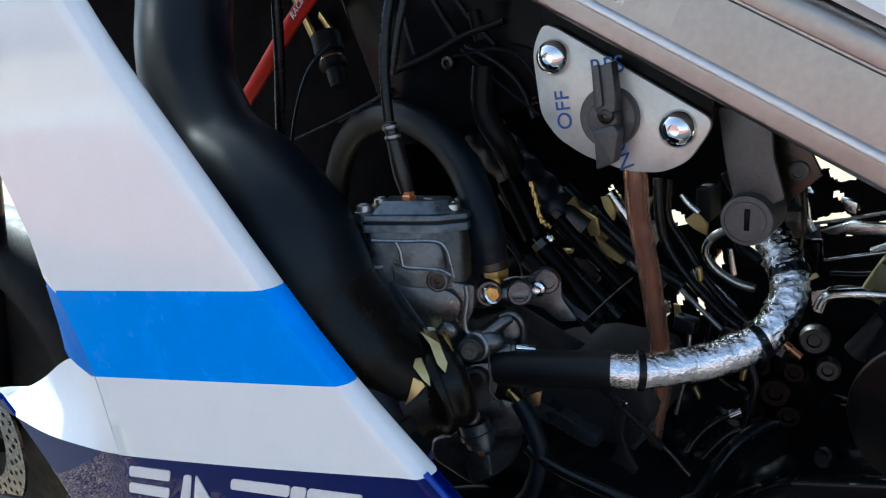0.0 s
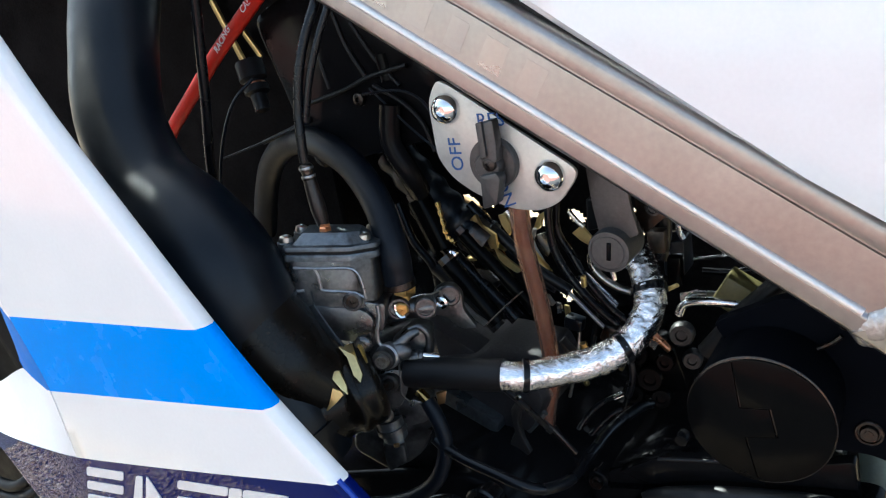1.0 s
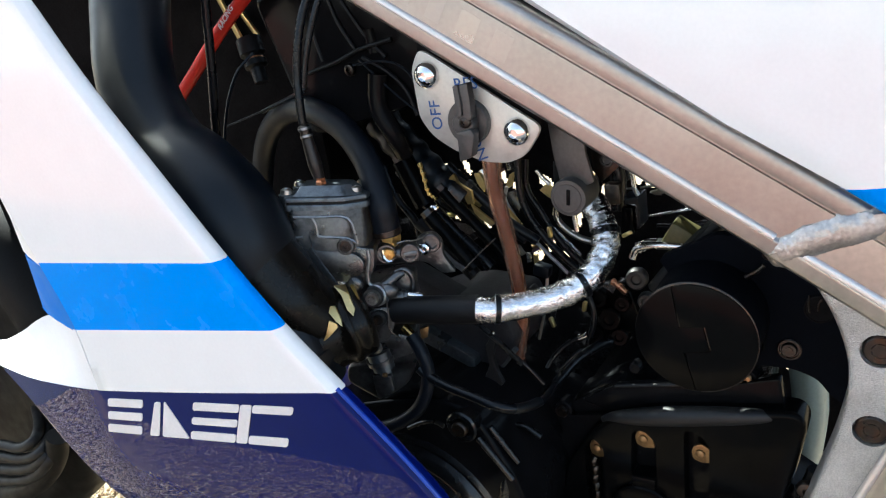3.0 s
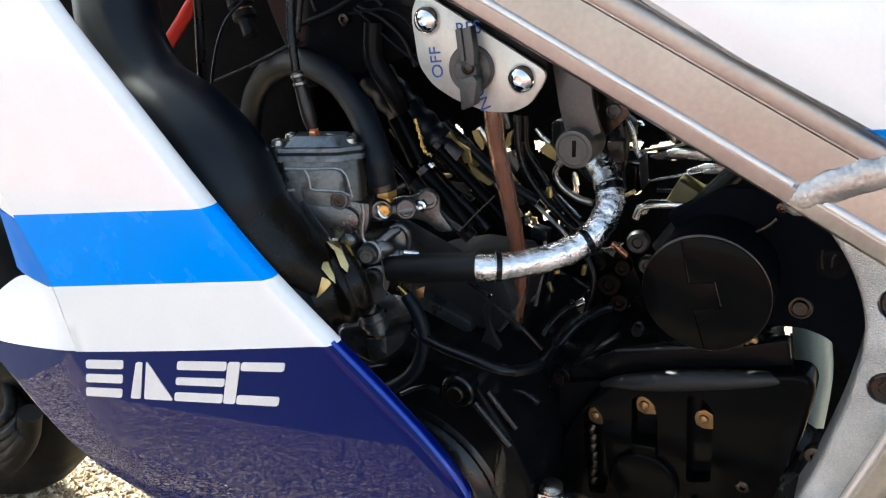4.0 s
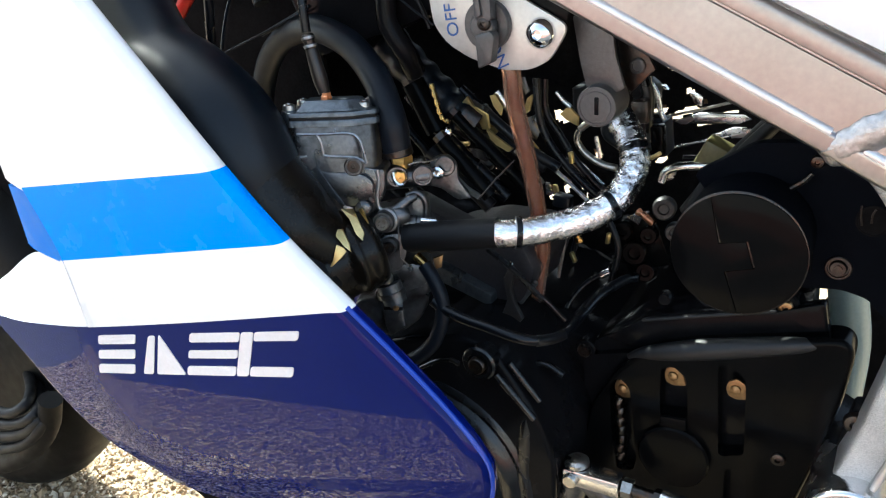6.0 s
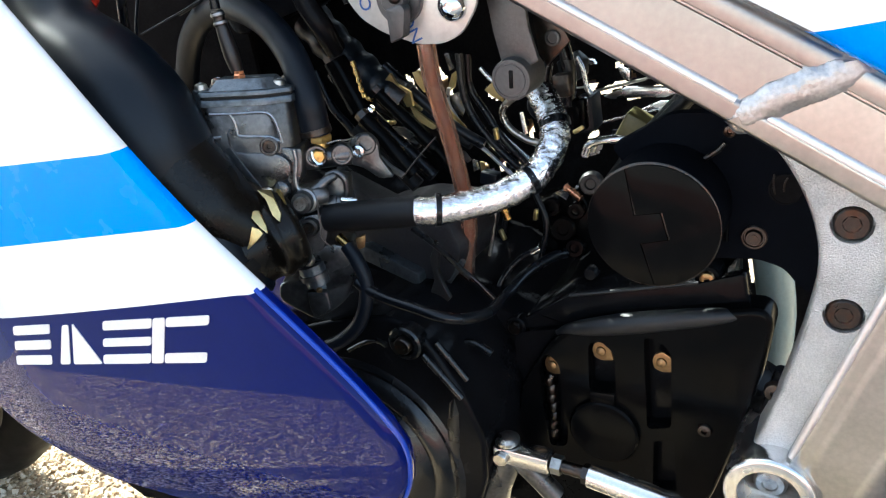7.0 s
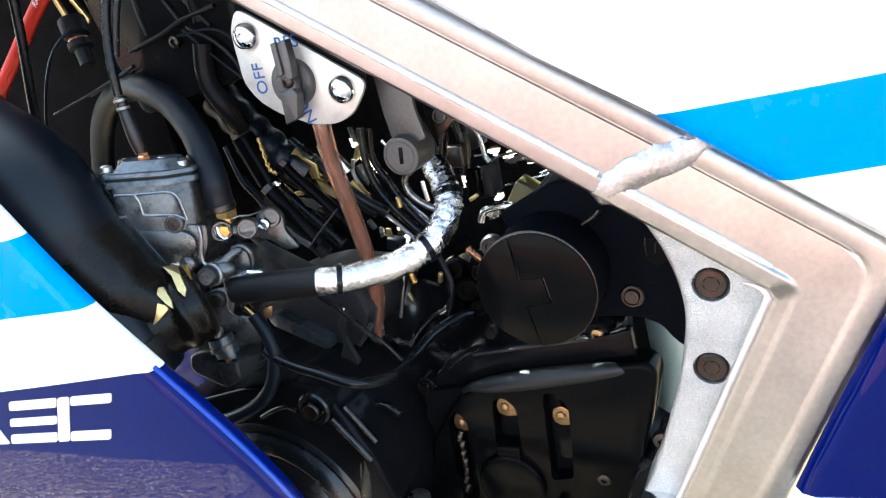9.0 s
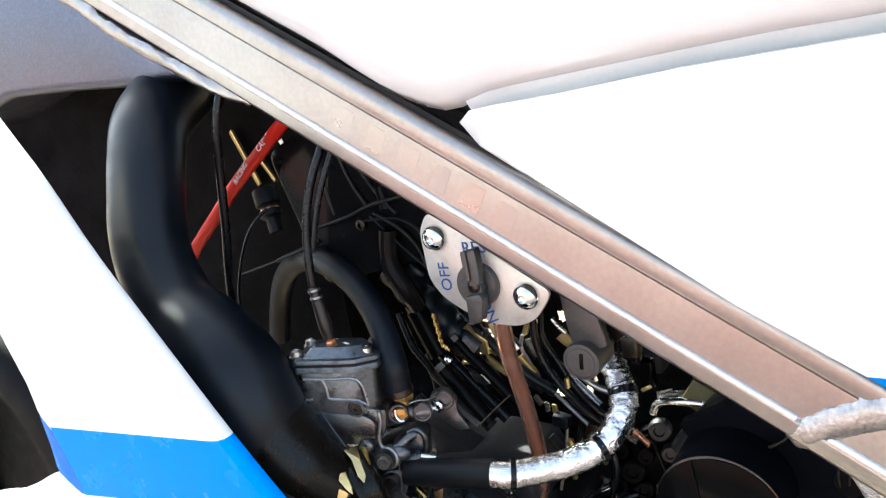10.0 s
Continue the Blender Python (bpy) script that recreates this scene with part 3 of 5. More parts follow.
def weld_bead(pts, radii, mat=None):
    rng = random.Random(7)
    jig = [1 + rng.uniform(-0.012, 0.012) for _ in range(400)]
    bm = tube(pts, 0, 14, 14, radii=radii, ripple=lambda i, a: jig[i % 400] * (1 + 0.012 * math.sin(i * 1.7)) * (1 + 0.05 * math.sin(2 * a + i * 0.13)))
    for v in bm.verts:
        d = 118.5 - v.co.y
        lump = noise.noise(v.co * 0.16) * 1.3 + noise.noise(v.co * 0.5) * 0.5
        v.co += Vector((lump, 0, lump))
        v.co.y = 116.0 - d * 0.55 - lump * 0.6
    part("weld_bead", bm, mat or WELD, frame_thing, "rippled silver weld bead")


weld_bead([(231.5, 122, 657), (238, 120.6, 658.5), (252, 120.3, 663.5), (267, 120.3, 668), (279, 120.3, 671), (289, 121, 673), (298, 126, 672)], [4.5, 9.2, 10.4, 10, 9.6, 8.6, 5.5])
weld_bead([(-300, 118, 1082), (-237, 116, 1034), (-201, 116, 1000), (-155, 116, 965), (-120, 119, 938), (-90, 126, 918)], [5.5, 5.5, 5.6, 5.4, 5.0, 3], SPAR)

# blasted plate inside the bend, with the pivot boss
inner = [tuple(p.xy) for p in catmull([(235, 655, 0), (249, 637, 0), (259, 614, 0), (264, 587, 0), (262, 563, 0), (251, 528, 0), (239, 499, 0), (226, 471, 0), (213, 448, 0)], 5)]
plate = inner + [(214, 440), (234, 436), (262, 470), (292, 520), (322, 575), (330, 600), (290, 650), (250, 668)]
bolts_at = ((282, 591), (273, 538))
part("pivot_plate", prism(plate, 127, 160, holes=[circle(x, z, 10.6, 24) for x, z in bolts_at], bevel=4.5, seg=4), CAST, frame_thing, "sandblasted cast plate")
part("pivot_boss", prism(circle(222, 424, 27, 48), 110.5, 190, holes=[circle(222, 424, 18.5, 36)], bevel=3, seg=3), POLISHED, frame_thing, "round polished pivot boss")
for x, z in bolts_at:
    part("bolt_seat", lathe([(10.5, 0), (10.5, 0.4), (0, 0.5)], (x, 135, z)), CAST, frame_thing)
    socket_bolt("frame_bolt", (x, 135, z), 9.4, frame_thing, h=7.4, label="burnished socket bolt")
bm = lathe([(17.5, 0), (17.5, 3), (13.5, 3.5), (13, 9), (10.5, 9.5)] + [(10.4 - 0.9 * (k % 2), 10.5 + 1.1 * k) for k in range(9)] + [(8.5, 21.5), (5, 22), (4.4, 21), (0, 20.8)], (218.5, 157, 414), n=36)
part("pivot_nut", bm, STEEL, frame_thing, "zinc-plated pivot nut")
part("pivot_bore", lathe([(18.4, 0), (18.4, 2), (0, 2.2)], (222, 186, 424)), ENGINE, frame_thing)
head = [(-520, 984), (-391, 992), (-300, 976), (-226, 961), (-160, 950), (-124, 931), (-108, 932), (-155, 969), (-201, 1003), (-237, 1038), (-300, 1090), (-520, 1180)]
part("headstock_gusset", prism(head, 121, 200, bevel=9, seg=4), HEADSTOCK, frame_thing, "dark cast headstock gusset")
# rubber strip along the spar's top
low_line = lambda x: 657.0 - 0.816 * (x - 231)


def along(x, s):
    """A place s across the spar from its lower edge."""
    return (x + 0.632 * s, low_line(x) + 0.775 * s)


strip = [along(-330, 54), along(230, 54), along(316, 54), along(318, 60), along(230, 59.5), along(-330, 60)]
# matt black backing put behind the gap, for its shade
gap_back = [along(-330, 57), along(318, 57), along(318, 66), along(60, 72), along(20, 68), along(-330, 67)]
part("rubber_strip", prism(strip, 121.2, 124), RUBBER, frame_thing, "black rubber edging")
part("gap_shade", prism(gap_back, 125, 150), VOID, frame_thing, "black backing for the shade in the gap")
# the ridge along the lower band, in brighter metal as its highlight
part("ridge", tube([(along(x, 12.3)[0], 115.6, along(x, 12.3)[1]) for x in np.linspace(-330, 229, 12)], 2.8, 12, 1), RIDGE, frame_thing, "ridge in brighter metal for its highlight")
knee_line = [(along(x, 12.3)[0], 115.4, along(x, 12.3)[1]) for x in (243, 262, 282, 300, 308)] + [(315, 116.4, 601.5)]
part("ridge", tube(knee_line, 3.4, 12, 5, radii=[3.4, 3.4, 3.4, 3.0, 2.2, 0.5]), RIDGE, frame_thing, "ridge in brighter metal for its highlight")
# polished bevel, its sky sheen put into the brighter metal
part("plate_bevel", tube([(300, 119, 594), (309, 118.6, 590), (311.5, 118.4, 585), (309, 118.4, 579), (289, 118.4, 543), (247.5, 118.4, 467.5), (237, 118.4, 449)], 2.6, 10, 3, radii=[0.6, 1.8, 2.6, 2.8, 2.8, 2.8, 2.0]), RIDGE, frame_thing, "polished bevel beside the cast plate")
# rubbed-off lettering on the spar: plain pale bars
for x, w in ((-30, 15), (-8, 14), (12, 16), (34, 12), (52, 15), (72, 14)):
    bm = prism([along(x, 19), along(x + w * 0.75, 19), along(x + w * 0.75, 36), along(x, 36)], 115.16, 115.22)
    part("worn_mark", bm, WORN, frame_thing)

# ---- tank and rear panels ----
tank = thing("fuel_tank", (100, 150, 880), "white painted fuel tank with a soft lower edge", "fuel tank")
rows = []
edge = line_of([(-330, 1194), (-200, 1089), (-74, 986), (-14, 937), (1, 924), (19, 907), (37, 892), (56, 880), (72, 873.5), (84, 873.5), (97, 876), (117, 876), (153, 874), (217, 870), (271, 866), (310, 862), (460, 850)])
for i in range(12):
    u = i / 11
    row = []
    for j in range(61):
        x = -300 + 740 * j / 60
        z0 = edge(x)
        row.append((x, 121 - 26 * math.sin(min(u * 3.2, 1) * math.pi / 2) + 50 * u ** 2.5, z0 + 1 + (230 * u ** 1.4)))
    rows.append(row)
part("tank_shell", sheet(rows, (0, 12, 1)), WHITE, tank, sharp=60)
part("seam_flange", sheet([[(x, 117 + 3 * k, edge(x) + 3 - 5 * k) for x in range(88, 441, 16)] for k in range(3)], (0, 4, 0)), MATT_WHITE, tank, "shaded white flange along the seam")

cover = thing("side_cover", (330, 120, 440), "white rear side cover with blue and navy bands", "side cover")
cov_top = line_of([(80, 862), (84, 866), (89, 869.5), (97, 871.5), (105, 872), (123, 870.5), (158, 868), (220, 865), (272, 860.5), (311, 857), (460, 845)])


def cover_band(name, mat, low, high, x_of, label="", y_in=0.0):
    rows = []
    for i in range(9):
        v = i / 8
        row = []
        for j in range(13):
            x = 300.0
            for _ in range(14):
                z = low(x) * (1 - v) + high(x) * v
                x = x_of(z) + (470 - x_of(z)) * (j / 12) ** 1.5
            d = x - x_of(z)
            y = 110 - 10 * min(d / 9, 1) * (2 - min(d / 9, 1)) + 0.0006 * max(x - 330, 0) ** 2 + y_in
            row.append((x, y, z))
        rows.append(row)
    return part(name, sheet(rows, (3, 4, 0)), mat, cover, label, sharp=50)


front = line_of([(400, 300), (431, 298), (440, 293.5), (450, 297), (469, 309), (511, 331), (579, 369), (592, 384), (598, 388), (612, 372), (647, 331), (695, 275), (739, 218), (800, 149), (840, 104), (856, 87), (866, 84), (872, 90)], smooth=False)
cover_band("upper_panel", WHITE, lambda x: 697.0 - 0.015 * (x - 278), cov_top, front, "white panel")
cover_band("stripe_panel", BLUE, lambda x: 653.0, lambda x: 697.0 - 0.015 * (x - 278), front, "light blue painted stripe")
cover_band("middle_panel", WHITE, lambda x: 597.0, lambda x: 653.0, front, "white panel")
cover_band("lower_panel", NAVY, lambda x: 469.0, lambda x: 597.0, front, "navy panel")
cover_band("foot_panel", WHITE, lambda x: 405.0, lambda x: 469.0, front, "white panel")
part("fastener", lathe([(14, 0), (14, 1.4), (12.8, 2.2), (11.2, 1.8), (10.6, 1.0), (5.6, 1.2), (5, 2.2), (2, 2.4), (1.6, 1.2), (0, 1.1)], (338, 100.6, 449), n=32), POLISHED, cover, "silver quick fastener with a raised rim")
part("backing", prism([(90, 850), (300, 700), (450, 560), (460, 900), (150, 905)], 138, 150), WHITE, cover)

# matt black block added for the dark space under the tank
airbox = thing("airbox", (0, 250, 800), "black block filling the dark under the tank", "airbox")
part("under_tank_fill", prism([along(-330, 30), along(120, 30), along(250, 25), along(300, 60), along(250, 90), along(-330, 120)], 165, 290, bevel=10), VOID, airbox)

# ---- intake duct ----
duct = thing("intake_duct", (-110, 50, 660), "smooth dull black plastic intake duct", "air duct")
duct_line = [(-216, 205, 985), (-208, 165, 955), (-200, 118, 928), (-190, 94, 900), (-184, 78, 872), (-181, 68, 850), (-175, 60, 824), (-157, 52, 790), (-132, 48, 764), (-115, 45, 738), (-109, 44, 712), (-106, 43, 684), (-97, 43, 652), (-88, 44, 625), (-86, 46, 600)]
duct_radii = [32, 31, 30, 29, 28.5, 28.5, 28.5, 30, 35, 39.5, 41, 38.5, 35, 33, 30]
part("duct_body", tube(duct_line, 40, 40, 8, radii=duct_radii), PLASTIC, duct, sharp=80)
part("duct_rim", tube([(-88, 44, 626), (-87, 45, 618)], 34.6, 36, 1), RUBBER, duct, "rubber joint")
BELL = Vector((-0.66, -0.73, -0.08)).normalized()
part("boot_elbow", tube([(-108, 44, 722), (-106, 45, 702), (-101, 48, 682), (-90, 56, 658), (-76, 68, 641), (-66, 77, 634)], 36, 40, 6, radii=[36, 38.5, 39, 38, 31.5, 27]), GLOSS_RUBBER, duct, "glossy black rubber elbow", sharp=80)
part("boot", lathe([(20, -14), (25, -12), (27.6, -9), (28.2, -4), (27.8, 0), (29.4, 2), (30, 5), (29.2, 8), (27.6, 10), (27.8, 14), (29, 22), (31, 32), (31.5, 42), (30, 52), (24, 58), (0, 60)], (-60, 82, 633), BELL, 64), GLOSS_RUBBER, duct, "glossy black rubber bellmouth", sharp=70)
# gold scraps laid on the bellmouth's crown for the reflections in its gloss
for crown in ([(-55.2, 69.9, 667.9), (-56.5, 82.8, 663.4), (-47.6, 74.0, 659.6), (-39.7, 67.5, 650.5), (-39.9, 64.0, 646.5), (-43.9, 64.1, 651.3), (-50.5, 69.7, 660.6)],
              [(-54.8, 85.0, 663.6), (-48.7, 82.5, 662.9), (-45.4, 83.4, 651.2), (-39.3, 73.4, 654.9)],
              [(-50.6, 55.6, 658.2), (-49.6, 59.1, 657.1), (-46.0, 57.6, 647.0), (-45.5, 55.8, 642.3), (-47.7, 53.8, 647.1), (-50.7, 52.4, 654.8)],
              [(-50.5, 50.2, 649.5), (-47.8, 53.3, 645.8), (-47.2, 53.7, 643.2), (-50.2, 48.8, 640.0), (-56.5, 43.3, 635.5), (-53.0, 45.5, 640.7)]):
    part("gold_reflection", shard(crown, (-0.6, 1.6, -0.4)), GILT, duct, "gold patch for a reflection on the boot")
part("boot_tab", prism([(-60, 708), (-61, 699), (-66, 698), (-63, 688), (-57, 678), (-47, 670), (-49, 674), (-55, 685), (-59, 694), (-61, 699)], 66, 67.2, bevel=0.3), CAP, duct, "thin grey metal tab")

# ---- carburettor ----
CM = pose(-50, 89, 692, 0, 12, 27)
carb = thing("carburettor", (-50, 100, 580), "weathered grey alloy slide carburettor with brass jets", "carburettor")


def cpart(name, bm, mat, label="", parent=None, sharp=38):
    return part(name, bm, mat, parent or carb, label, CM, sharp)


def cast_line(pts, y=-1.0, r=1.1):
    """A raised casting line on the carburettor's face."""
    return cpart("casting_line", tube([(x, y, z) for x, z in pts], r, 8, 4), RUBBED)


# slide chamber with a chamfered corner, and the lobes cast under it
body = cpart("body", slab_z(fillet([(-40, -1), (0, -1), (15, 8), (16, 30), (8, 36), (-40, 36)], 4), 27, -12, bevel=1.0), CARB)
cpart("lower_lobe", prism(fillet([(-31.2, -1.9), (-16.5, -4.5), (2.1, -5.2), (9.3, -8), (13.4, -13.4), (12.1, -21), (6.4, -25.5), (0.2, -28.5), (-11.1, -27.5), (-21.4, -16.5), (-29.3, -12.5)], 4), -2.2, 30, bevel=0.9), CARB)
cpart("lobe_boss", lathe([(6, -20), (6, 0.6), (5, 2), (3.4, 2.6), (0, 2.8)], (5.3, -2, -30.1), (0, -1, 0), 24), CARB)
cpart("shoulder", prism(fillet([(1.3, -1.3), (15.3, -4.2), (20.6, -4.3), (19.5, -18.8), (14.1, -31.1), (8, -36.1), (-1.3, -32)], 4), 3, 34, bevel=0.9), CARB)
cast_line([(-36.2, 21.8), (-17.8, 21.4), (-0.9, 21.4), (5, 17.6), (7.6, 9.1), (9.2, 0.9)])
cast_line([(-23, 21.2), (-20.5, 16.3), (-19.6, 10.4), (-17.8, 6.7), (-4.5, 5.7), (2.8, 4.8), (8.1, 1.7)])
cast_line([(-38.6, 6.4), (-33.4, 6.3), (-30.4, 6.6)])
cast_line([(15.6, -4.1), (16.2, -12), (14.6, -22.3), (15.2, -30.1), (19.2, -32.5)], 0.5, 1.4)
cpart("throat", lathe([(24, 0), (26, 2), (26, 20), (23, 22), (23, 60)], (-12, 26, -62), (0.75, 0.66, 0), 36), CARB)
# cap
cpart("cap_base", slab_z(fillet([(-42, -3), (1, -3), (18, 7), (18, 30), (8, 38), (-42, 38)], 3), 31, 26.5, bevel=1.2), CAP)
cpart("cap_gasket", slab_z(fillet([(-41, -2), (1, -2), (17, 7.5), (17, 30), (8, 37), (-41, 37)], 3), 33, 31), RUBBER)
cap = cpart("cap_plate", slab_z(fillet([(-42, -3), (1, -3), (18, 7), (18, 30), (8, 38), (-42, 38)], 3), 36, 33, bevel=1), CAP)
lid = slab_z(fillet([(-37, 1), (1, 1), (12, 8), (12, 28), (6, 33), (-37, 33)], 2), 42.5, 35.5)
for v in lid.verts:
    if v.co.z > 40:
        v.co.x, v.co.y = -13 + (v.co.x + 13) * 0.74, 17 + (v.co.y - 17) * 0.62
cpart("cap_lid", lid, CAP)
for x, y in ((-42, 8), (8, 12), (-38, 33), (10, 33)):
    cpart("cap_screw", lathe([(4.4, 0), (4.4, 2), (4.0, 4.0), (2, 5), (1.6, 3.4), (0, 3.3)], (x, y, 36), (0, 0, 1), 16), STEEL, "", cap)
    cpart("screw_lug", lathe([(5.6, -9), (5.6, 0.4), (5, 0.8)], (x, y, 36), (0, 0, 1), 18), CAP, "", cap)
cpart("cable_nipple", lathe([(4.2, -1), (4.2, 2.4), (3.4, 3.2), (3.4, 5)], (-17, 13, 42), (0, 0, 1), 6), COPPER, "copper cable adjuster")
# screws and unions on the side
cpart("screw_boss", lathe([(6.4, -3), (6.4, 1.4), (5.6, 2.2), (4.4, 2.2), (4.2, -1), (0, -1.1)], (0.4, -1, -0.9), (0, -1, 0), 20), CARB)
cpart("jet_screw", lathe([(4.2, 0), (4.0, 1.6), (1.5, 1.7), (1.2, 0.8), (0, 0.7)], (0.2, -0.2, -1.1), (0, -1, 0), 16), BOLT)
cpart("union_body", tube([(7.4, 24, -14.8), (21.8, 24, -15.5), (35.5, 24, -15), (49.4, 25, -13.9)], 8, 22, 2, radii=[9, 8, 7.4, 7.4]), CARB)
cpart("jet_ring", lathe([(7.6, -10), (7.6, 0), (7.0, 0.9), (5.8, 0.9), (5.6, -1.2), (0, -1.3)], (27, 16, -12.9), (0.12, -1, 0), 24), CARB)
cpart("brass_jet", lathe([(5.4, 0), (5.2, 1.2), (4.2, 2.0), (1.0, 2.1), (0.8, 1.2), (0, 1.1)], (28.6, 15.5, -12.9), (0.12, -1, 0), 6), BRASS, "brass jet screw")
cpart("jet_lip", tube([(24.4, 14, -8.9), (25.3, 13.5, -14.3), (28.5, 13.5, -17.8), (31.2, 14, -17.6)], 1.5, 8, 4), CHROME, "bright worn jet rim")
cpart("plug_end", lathe([(7.4, -8), (7.4, 0), (6.6, 0.9), (5.2, 0.9), (5, -0.6), (0, -0.7)], (44.5, 17, -12.8), (0.1, -1, 0), 22), CARB)
cpart("mount_ear", prism(fillet([(48.1, -6.8), (53.8, -2.9), (61.7, -2.3), (67.7, -8.8), (68, -20), (77.8, -34), (66.7, -34.6), (56.7, -26.2), (47.2, -23.6)], 3), 33, 40, bevel=0.8), CARB)
cpart("ear_ring", lathe([(7.4, 0), (7.4, 3), (6.4, 4), (4.6, 4), (4.4, 1)], (59.5, 33, -9.2), (0, -1, 0), 22), CARB)
cpart("ear_bolt", lathe([(5.2, 0), (5.2, 2.6), (4.2, 4.2), (2.4, 4.8), (2.0, 3), (0, 2.9)], (54.3, 32, -13.6), (-0.1, -1, 0), 20), CHROME, "bright ear bolt")
cpart("ear_pin", tube([(51.5, 28, -13.9), (46.9, 26, -14.9)], 1.5, 8, 1), CHROME)
cpart("hex_union", lathe([(8.0, 0), (8.0, 5), (7.2, 6), (5.6, 6.2), (5.6, 11)], (29.7, 25, -4.8), (0.05, 0, 1), 6), BRASS, "brass hose union")
cpart("union_stem", lathe([(6.0, -6), (6.0, 2)], (29.7, 25, -4.8), (0.05, 0, 1), 16), BRASS)
cpart("safety_wire", tube([(35.7, 12, -3.7), (42, 14, -2.4), (48.6, 16, -2.6), (54.4, 20, -1.6)], 0.6, 6, 4), STEEL, "thin safety wire")
# choke plunger, pump lever and the side plate with its socket screws
cpart("choke_lever", tube([(20.1, 2, -37), (27.9, 3, -31.9), (35.6, 5, -26.3), (40, 7, -24.6)], 3.4, 14, 3, radii=[4.2, 3.6, 3.4, 2.6]), CARB)
cpart("lever_arch", tube([(33.6, 9, -25), (40.5, 10, -23.1), (45.6, 10, -27.9), (46.6, 11, -36.8), (44.5, 12, -44.3)], 2.2, 10, 5), CARB)
cpart("web", prism(fillet([(19.7, -39.2), (36, -26.4), (47.4, -29), (47.1, -50.6), (30.6, -51.9), (26, -61.7), (15.6, -53.3)], 3), 15, 34, bevel=1), CARB)
cpart("pump_barrel", tube([(23.9, 2, -37.8), (29.3, 2, -36.4), (33.6, 4, -37)], 6.4, 20, 2, radii=[6.2, 6.6, 5.4]), CARB)
for p, r in (((18.7, -9, -38.4), 7.4), ((21.3, -5, -56.6), 6.2)):
    cpart("cover_boss", lathe([(r, -8), (r, -1), (r * 0.94, 0.4), (r * 0.7, 0.6)], p, (-0.15, -1, 0), 26), CARB)
    socket_bolt("cover_screw", p, r * 0.64, carb, STEEL if r > 7 else BOLT, (-0.15, -1, 0), 3.6, matrix=CM)
cpart("barrel_ring", lathe([(8.4, -10), (8.4, -3), (7.6, -2)], (19.3, -6, -38.2), (-0.35, -1, 0.1), 26), RUBBED)
cpart("side_plate", prism(fillet([(14.3, -50.2), (28.9, -48.1), (33.9, -53.7), (32.2, -64.1), (27.6, -75.5), (13.8, -77.7), (12.3, -66.3)], 4), -1.4, 24, bevel=0.9), CARB)
cpart("spring_clip", tube([(23.5, -4, -33.8), (27.6, -4, -39.3), (28.1, -3, -48.2), (28.6, -3, -57), (28.2, -3, -64.2), (31.6, -2, -69.5), (34.9, 0, -73.5)], 0.7, 8, 5), CARB)
cpart("pilot_body", lathe([(5.4, 0), (5.4, 9), (4.6, 10), (4.6, 12)], (31.1, 8, -43.7), (1, -0.1, 0.05), 18), CARB)
cpart("pilot_nozzle", lathe([(2.2, 0), (2.2, 10), (1.6, 11)], (43.1, 5, -41), (1, -0.05, -0.09), 14), CHROME, "bright pilot nozzle")
cpart("outlet_stub", tube([(38.5, 6, -67.4), (43.3, 3, -71.4), (46.4, 1, -74.8)], 3.4, 14, 2), BRASS)
cpart("stub_tab", prism([(50.1, -69.3), (57.2, -66.9), (56, -75.9), (51.2, -77.5)], 5, 8, bevel=0.5), CLIP)
# float bowl
cpart("bowl_neck", prism(fillet([(12.5, -74.6), (34.6, -71.6), (47.6, -75.1), (45.4, -87.5), (25.3, -94), (11.3, -90.4)], 4), 2, 34, bevel=0.9), CARB)
for k, (a, b, r) in enumerate((((17.9, 2, -85.5), (19.5, 2, -91.4), 9.2), ((19.5, 2, -91.4), (20.4, 2, -94.8), 10.4), ((20.8, 2, -95.2), (22.1, 2, -99.9), 8.4))):
    cpart("drain_ring", tube([a, b], r, 26, 1), (CAP, CARB, CAP)[k])
cpart("drain_plug", tube([(22.1, 2, -99.1), (23.1, 1, -103.8)], 5.0, 6, 1), CAP)
cpart("plug_pin", lathe([(2.2, 0), (2.0, 2), (0, 2.6)], (23, -3, -102.1), (0.1, -0.8, -0.6), 12), CLIP)
socket_bolt("bowl_screw", (18.3, -4, -80.8), 4.6, carb, STEEL, (-0.1, -0.7, 0.7), 4, matrix=CM)
cpart("bowl_flange", prism(fillet([(6.9, -93.5), (44.9, -84.7), (47.7, -92.4), (43.9, -105.2), (23.4, -111), (6.3, -102.1)], 5), 10, 34, bevel=0.9), CARB)
cpart("float_bowl", prism(fillet([(-8.2, -101.9), (44.5, -94), (45.6, -102.6), (39.3, -116.4), (28.6, -125.1), (14.8, -131.1), (0.4, -121.6), (-9.3, -114.9)], 5), 10, 36, bevel=2.5, seg=3), CARB)
cpart("bowl_rib", prism(fillet([(11.8, -106.6), (26.9, -107.6), (28.5, -120.6), (15.9, -128.4), (13.6, -120.4)], 2), 4, 12, bevel=1.6), CARB)

# ---- hoses and cables ----
def line(name, pts, r, mat, label, category="hose", n=14, group=""):
    t = thing(name, pts[0], label, category, group)
    part(name + "_body", tube(pts, r, n, 7), mat, t)
    return t


